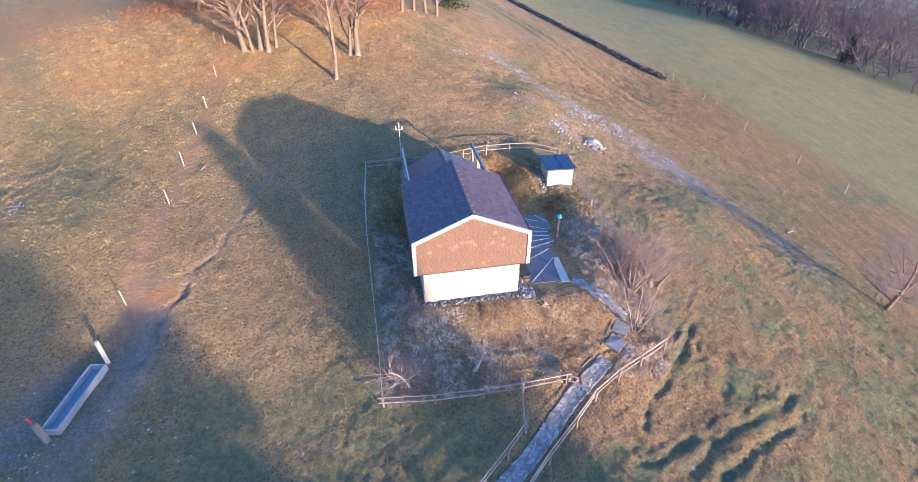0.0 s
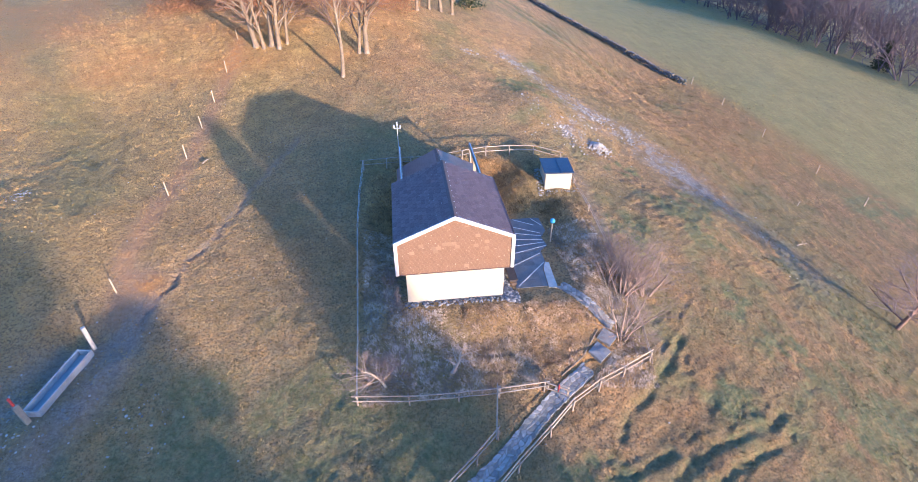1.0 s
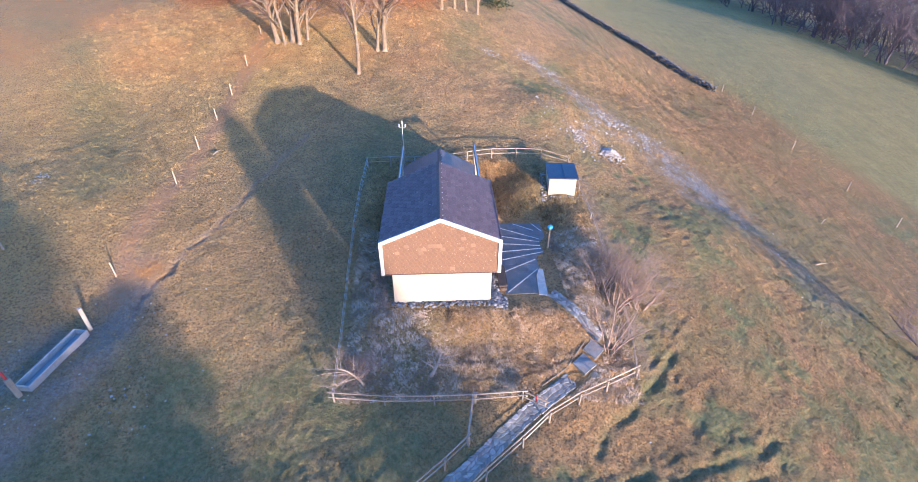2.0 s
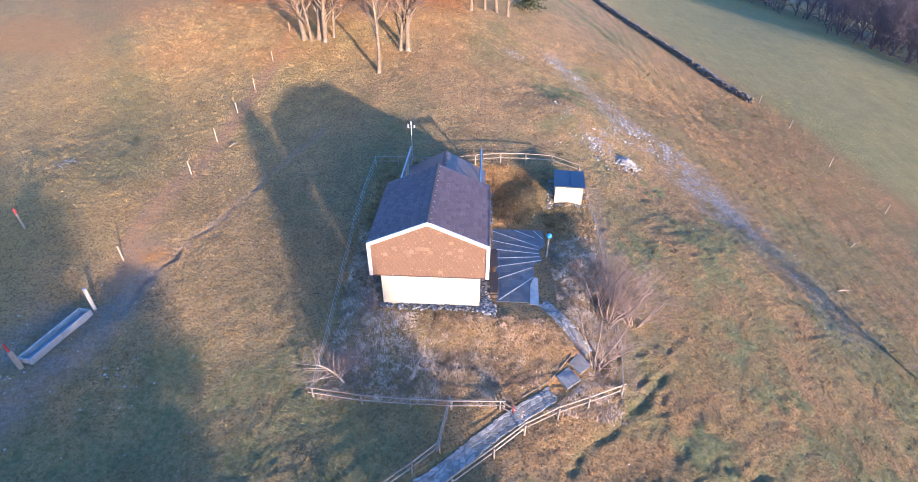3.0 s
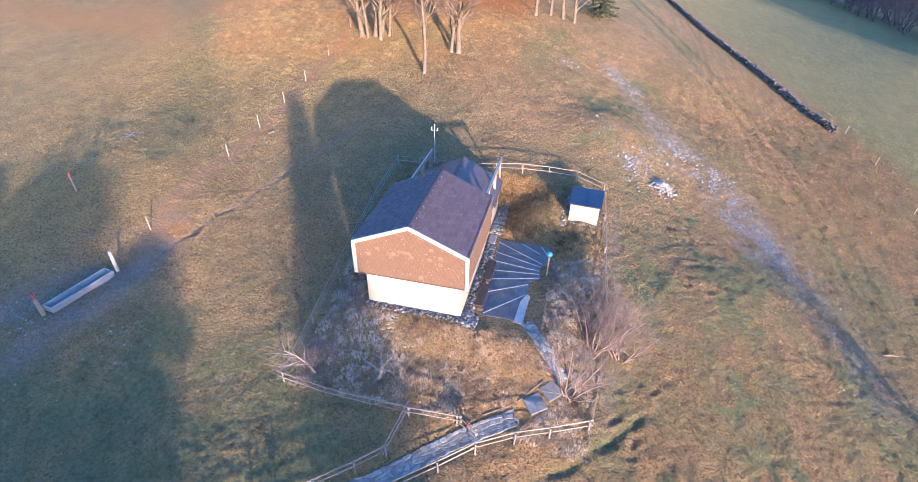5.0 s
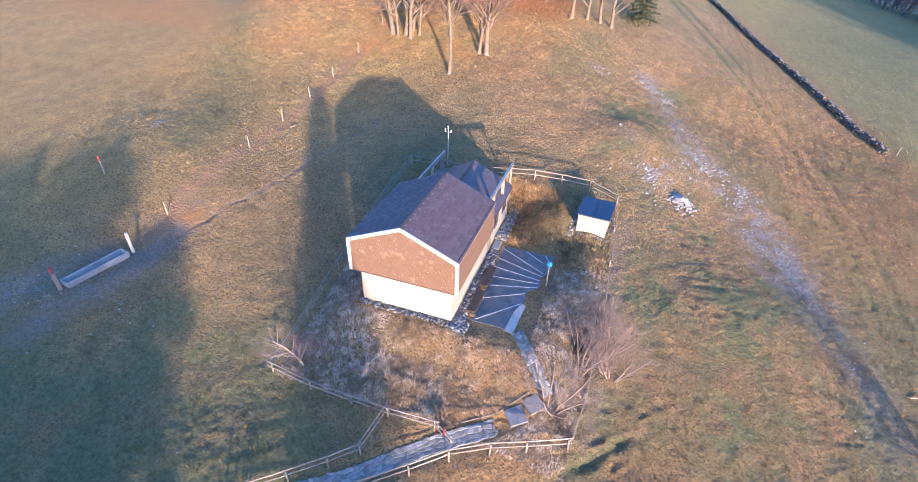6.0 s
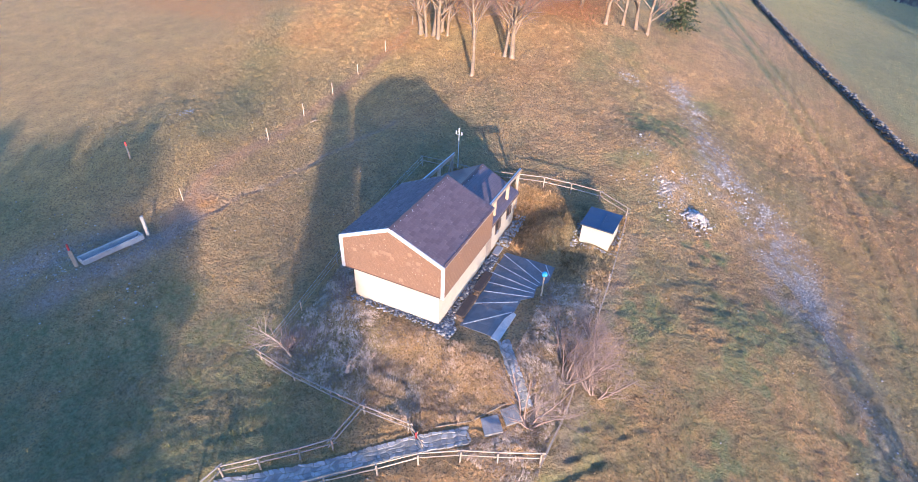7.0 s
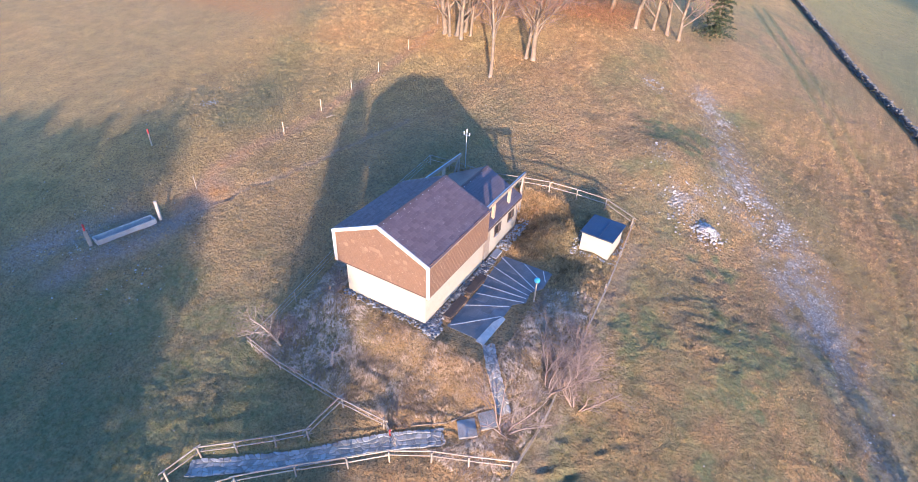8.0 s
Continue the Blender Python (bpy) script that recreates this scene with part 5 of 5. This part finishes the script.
for x, y, s, a in ((-3.6, -29.0, 0.95, 110), (-6.2, -31.8, 0.93, 170), (-9.0, -32.4, 0.88, 230), (-11.6, -35.0, 0.93, 290), (-14.6, -35.6, 0.9, 350), (-17.6, -38.2, 0.93, 20), (-21.0, -39.6, 0.93, 80), (-24.0, -42.0, 0.95, 200)):
    copy_thing(big, pose(x, y, ground_z(x, y), 0, 0, a)).scale = (s, s, s)

# rusty undergrowth below the trees
rnd = random.Random(41)
vs, fs = [], []
for _ in range(190):
    cx, cy = rnd.uniform(-27, 0), rnd.uniform(38, 47)
    cz = ground_z(cx, cy)
    for _ in range(210):
        c = Vector((cx + rnd.gauss(0, 0.8), cy + rnd.gauss(0, 0.8), cz + abs(rnd.gauss(0, 0.5))))
        d = Vector((rnd.gauss(0, 1), rnd.gauss(0, 1), rnd.gauss(0, 1))).normalized() * rnd.uniform(0.05, 0.12)
        e = Vector((rnd.gauss(0, 1), rnd.gauss(0, 1), rnd.gauss(0, 1))).normalized() * rnd.uniform(0.03, 0.07)
        n = len(vs)
        vs += [(c - e)[:], (c + e)[:], (c + d)[:]]
        fs.append((n, n + 1, n + 2))
under = new("undergrowth", fast_mesh("undergrowth", np.array(vs), np.array(fs), RUST))
tagged(under, "rusty-leaved undergrowth beneath the bare trees", "undergrowth", kind="stuff")

# far wood beyond the green meadow
rnd = random.Random(51)
variants = []
for s in range(4):
    rows = limbs(300 + s, 1.0, 0.65, 3, (9, 4, 2), 0.015, bare=0.25)
    me = tubes("far", [(a, b, max(ra, 0.0020), max(rb, 0.0015), l) for a, b, ra, rb, l in rows], 3, FARTWIG)
    co = np.empty(len(me.vertices) * 3)
    me.vertices.foreach_get("co", co)
    tr = np.empty(len(me.polygons) * 3, np.int32)
    me.polygons.foreach_get("vertices", tr)
    variants.append((co.reshape(-1, 3), tr.reshape(-1, 3)))
    bpy.data.meshes.remove(me)
EDGE = ((38.0, 150.0), (58.0, 117.0), (65.0, 95.0), (66.0, 73.0), (70.0, 53.0), (73.0, 38.0), (76.0, 28.0))
vs, fs, n = [], [], 0
for (x0, y0), (x1, y1) in zip(EDGE, EDGE[1:]):
    L = math.hypot(x1 - x0, y1 - y0)
    nx_, ny_ = -(y0 - y1) / L, (x1 - x0) / L
    nx_, ny_ = (y1 - y0) / -L, (x1 - x0) / L
    for _ in range(int(L * 2.3)):
        t, depth = rnd.random(), rnd.random() ** 1.4 * 34
        x, y = x0 + (x1 - x0) * t + nx_ * depth + rnd.gauss(0, 1), y0 + (y1 - y0) * t + ny_ * depth + rnd.gauss(0, 1)
        co, tr = rnd.choice(variants)
        h = rnd.uniform(8.5, 14) * (1.0 if y > 45 else 0.6)
        a = rnd.uniform(0, 6.283)
        ca, sa = math.cos(a), math.sin(a)
        q = co * h
        q = np.stack([q[:, 0] * ca - q[:, 1] * sa + x, q[:, 0] * sa + q[:, 1] * ca + y, q[:, 2] + ground_z(x, y)], -1)
        vs.append(q)
        fs.append(tr + n)
        n += len(q)
wood = new("far_wood", fast_mesh("far_wood", np.concatenate(vs), np.concatenate(fs), FARTWIG))
tagged(wood, "bare violet-brown deciduous wood beyond the meadow", "wood", kind="stuff")


# ---- grass ----
def grass(name, n, region, seed, h, w, blades, keep, label, lean=(0.0, 0.0), far=0.0, material=GRASS):
    """Tufts of pointed blades, strewn over a stretch of the plan."""
    gen = np.random.default_rng(seed)
    x0, x1, y0, y1 = region
    x, y = gen.uniform(x0, x1, n), gen.uniform(y0, y1, n)
    ok = keep(x, y)
    x, y = x[ok], y[ok]
    cov = cover_of(x, y)
    ok = gen.random(len(x)) > np.maximum(np.maximum(cov[:, 1] * 0.75, gravel_of(x, y) * 0.85), np.clip(-14 * cushions(x, y), 0, 0.9))
    x, y, cov = x[ok], y[ok], cov[ok]
    cov[:, 3] = np.clip(0.5 + 0.55 * lattice(x * 3.7, y * 3.7, 11) + 0.3 * lattice(x * 1.1, y * 1.1, 12) + gen.normal(0, 0.2, len(x)), 0, 1)
    z = height(x, y) + relief(x, y)
    size = (0.55 + 0.9 * gen.random(len(x))) * (1 + far * np.maximum(y - 15, 0)) * np.clip(0.9 + 0.6 * field(x, y, 1.7, 6.1), 0.5, 1.3)
    swirl = field(x, y, 0.6, 9.3) * 2.4 if lean != (0.0, 0.0) else np.zeros(len(x))
    lx, ly = lean[0] * np.cos(swirl) - lean[1] * np.sin(swirl), lean[0] * np.sin(swirl) + lean[1] * np.cos(swirl)
    V, C = [], []
    for _ in range(blades):
        a = gen.uniform(0, 2 * np.pi, len(x))
        ox, oy = gen.normal(0, 0.35, (2, len(x))) * h * size
        dx, dy = np.cos(a) * w * size, np.sin(a) * w * size
        tx, ty = gen.normal(0, 0.4, len(x)) * h * size + lx * h * size, gen.normal(0, 0.4, len(x)) * h * size + ly * h * size
        tz = h * size * gen.uniform(0.6, 1.1, len(x))
        V.append(np.stack([np.stack([x + ox - dx, y + oy - dy, z - 0.02], -1), np.stack([x + ox + dx, y + oy + dy, z - 0.02], -1), np.stack([x + ox + tx, y + oy + ty, z + tz], -1)], 1))
        C.append(np.repeat(cov[:, None, :], 3, 1))
    V = np.concatenate(V).reshape(-1, 3)
    C = np.concatenate(C).reshape(-1, 4)
    ob = new(name, fast_mesh(name, V, np.arange(len(V)).reshape(-1, 3), material, C))
    return tagged(ob, label, "grass", kind="stuff")


def free(x, y):
    ok = (off_rect(x, y, -2.9, 6.25, -0.55, 8.0) > 0) & (off_rect(x, y, -2.9, 3.0, 7.0, 10.8) > 0) & (off_rect(x, y, 6.75, 8.75, 8.95, 11.05) > 0)
    return ok & (along(x, y, PATHLINE) > 0.5) & (along(x, y, UPPATH) > 0.4) & (along(x, y, TROUGH) > 0.5)


def in_yard(x, y):
    return off_rect(x, y, -4.85, 9.0, -4.85, 12.2) <= 0


def meadow(x, y):
    return free(x, y) & ~in_yard(x, y)


FADE = np.random.default_rng(77)


def core(x, y):
    return off_rect(x, y, -26, 30, -13, 34)


def far_meadow(x, y):
    seen = (x + y * 0.5 < 126) & ((y < 58) | (x > 6)) & (y > -12 + 0.1 * np.abs(x))
    thin = FADE.random(len(x)) < np.where(x < -24, 0.5, 1.0)
    return meadow(x, y) & seen & thin & (core(x, y) > FADE.uniform(0.5, 9, len(x)))


grass("meadow_grass", 270000, (-36, 40, -13, 44), 61, 0.078, 0.0105, 4, lambda x, y: meadow(x, y) & (core(x, y) < FADE.uniform(0, 10, len(x))), "short dry meadow grass in straw and green tufts", far=0.012)
grass("meadow_grass", 200000, (-70, 80, -12, 120), 62, 0.075, 0.010, 4, far_meadow, "dry straw-coloured grass on the upper slope", far=0.003)
grass("garden_grass", 42000, (-4.8, 9.0, -4.8, 6.0), 63, 0.085, 0.0105, 6, lambda x, y: free(x, y) & in_yard(x, y), "dry brown garden grass combed by the wind", lean=(-0.75, 0.4), material=HAY)
grass("garden_grass", 12000, (-4.8, 9.0, 6.0, 12.2), 64, 0.12, 0.016, 4, lambda x, y: free(x, y) & in_yard(x, y), "short rusty garden grass behind the house", lean=(-0.3, 0.2))


# ---- sheets, slates and slabs ----
def piece(name, data, parent, m):
    ob = new(name, data)
    ob.parent = parent
    ob.matrix_basis = m
    return ob


def sheet(name, w, h, t, material, chip=0.0):
    """A thin sheet with its lower edge thicker, x along the row, y up the slope, z out."""
    bm = bmesh.new()
    vs = [bm.verts.new(q) for q in ((-w / 2, 0, 0), (w / 2, 0, 0), (w / 2, h, -t * 0.2), (-w / 2, h, -t * 0.2), (-w / 2 + 0.004, 0.004 + chip, t), (w / 2 - 0.004, 0.004, t), (w / 2 - 0.004, h, t * 0.15), (-w / 2 + 0.004, h, t * 0.15))]
    for f in ((4, 5, 6, 7), (0, 1, 5, 4), (1, 2, 6, 5), (3, 0, 4, 7)):
        bm.faces.new([vs[i] for i in f])
    bmesh.ops.recalc_face_normals(bm, faces=bm.faces)
    me = bpy.data.meshes.new(name)
    bm.to_mesh(me)
    bm.free()
    me.materials.append(material)
    return me


def frame_of(origin, along_, up_):
    x, y = Vector(along_).normalized(), Vector(up_).normalized()
    return Matrix.Translation(origin) @ Matrix((x, y, x.cross(y))).transposed().to_4x4()


rnd = random.Random(71)
CW, CH = 0.22, 0.185
pale = sheet("shingle", CW - 0.005, CH * 1.25, 0.011, PALECLAD, 0.01)
tiles = [sheet("shingle", CW - 0.005, CH * 1.25, 0.011, CLAD, c) for c in (0.0, 0.008, 0.015)]
fy = YF + 0.048
row = 0
z = ZB + 0.01
while z < ZR - 0.4:
    lim = lambda xx: ZR - 0.30 - (abs(xx - XM) / ((XR - XL) / 2)) * (ZR - ZE)
    x = XL + 0.20 + (CW / 2 if row % 2 else CW * 0.85)
    while x < XR - 0.25:
        if z + CH < lim(x) + 0.05:
            piece("shingle", pale if rnd.random() < (0.16 if 3.05 < z < 3.45 and abs(x + 0.3) < 1.9 else 0.02) else rnd.choice(tiles), upper_box, frame_of((x, fy - rnd.uniform(0.002, 0.008), z + rnd.uniform(-0.008, 0.008)), (1, 0, 0), (0, 0, 1)))
        x += CW
    z += CH
    row += 1
row, z = 0, ZB + 0.01
while z + CH < ZE + 0.05:
    y = YF + 0.10 + (CW / 2 if row % 2 else CW)
    while y < YB - 0.12:
        piece("shingle", rnd.choice(tiles), upper_box, frame_of((XR - 0.058 + rnd.uniform(0.002, 0.008), y, z + rnd.uniform(-0.008, 0.008)), (0, 1, 0), (0, 0, 1)))
        y += CW
    z += CH
    row += 1

RW, RH = 0.36, 0.225
slates = [sheet("slate", RW - 0.01, RH * 1.3, 0.018, SLATE, c) for c in (0.0, 0.006)]
for ob, xe in zip([o for o in house.children if o.name.startswith("roof_slope")], (XL, XR)):
    eave, ridge = Vector((xe, 0, ZE + 0.006)), Vector((XM, 0, ZR + 0.006))
    up = (ridge - eave).normalized()
    n = int((ridge - eave).length / RH)
    go = (0, 1, 0) if xe > XM else (0, -1, 0)
    for i in range(n):
        y = YF + 0.12 + (RW / 2 if i % 2 else RW * 0.95)
        while y < YB - 0.1:
            q = eave + up * (i * RH + 0.01 + rnd.uniform(-0.005, 0.005))
            piece("slate", rnd.choice(slates), ob, frame_of((q.x, y, q.z), go, up))
            y += RW

# terrace slabs
S = 0.62
for i in range(6):
    for j in range(12):
        x, y = 2.75 + S * (i + 0.5), 0.62 + S * (j + 0.5)
        if all(inside(x + a * S * 0.42, y + b * S * 0.42, outline) for a in (-1, 1) for b in (-1, 1)):
            part("slab", local(TA, boxed((x - S / 2 + 0.006, y - S / 2 + 0.006, TZ - 0.08), (x + S / 2 - 0.006, y + S / 2 - 0.006, TZ - 0.004 + rnd.uniform(-0.003, 0.003)), 0.006)), SLAB, terrace)
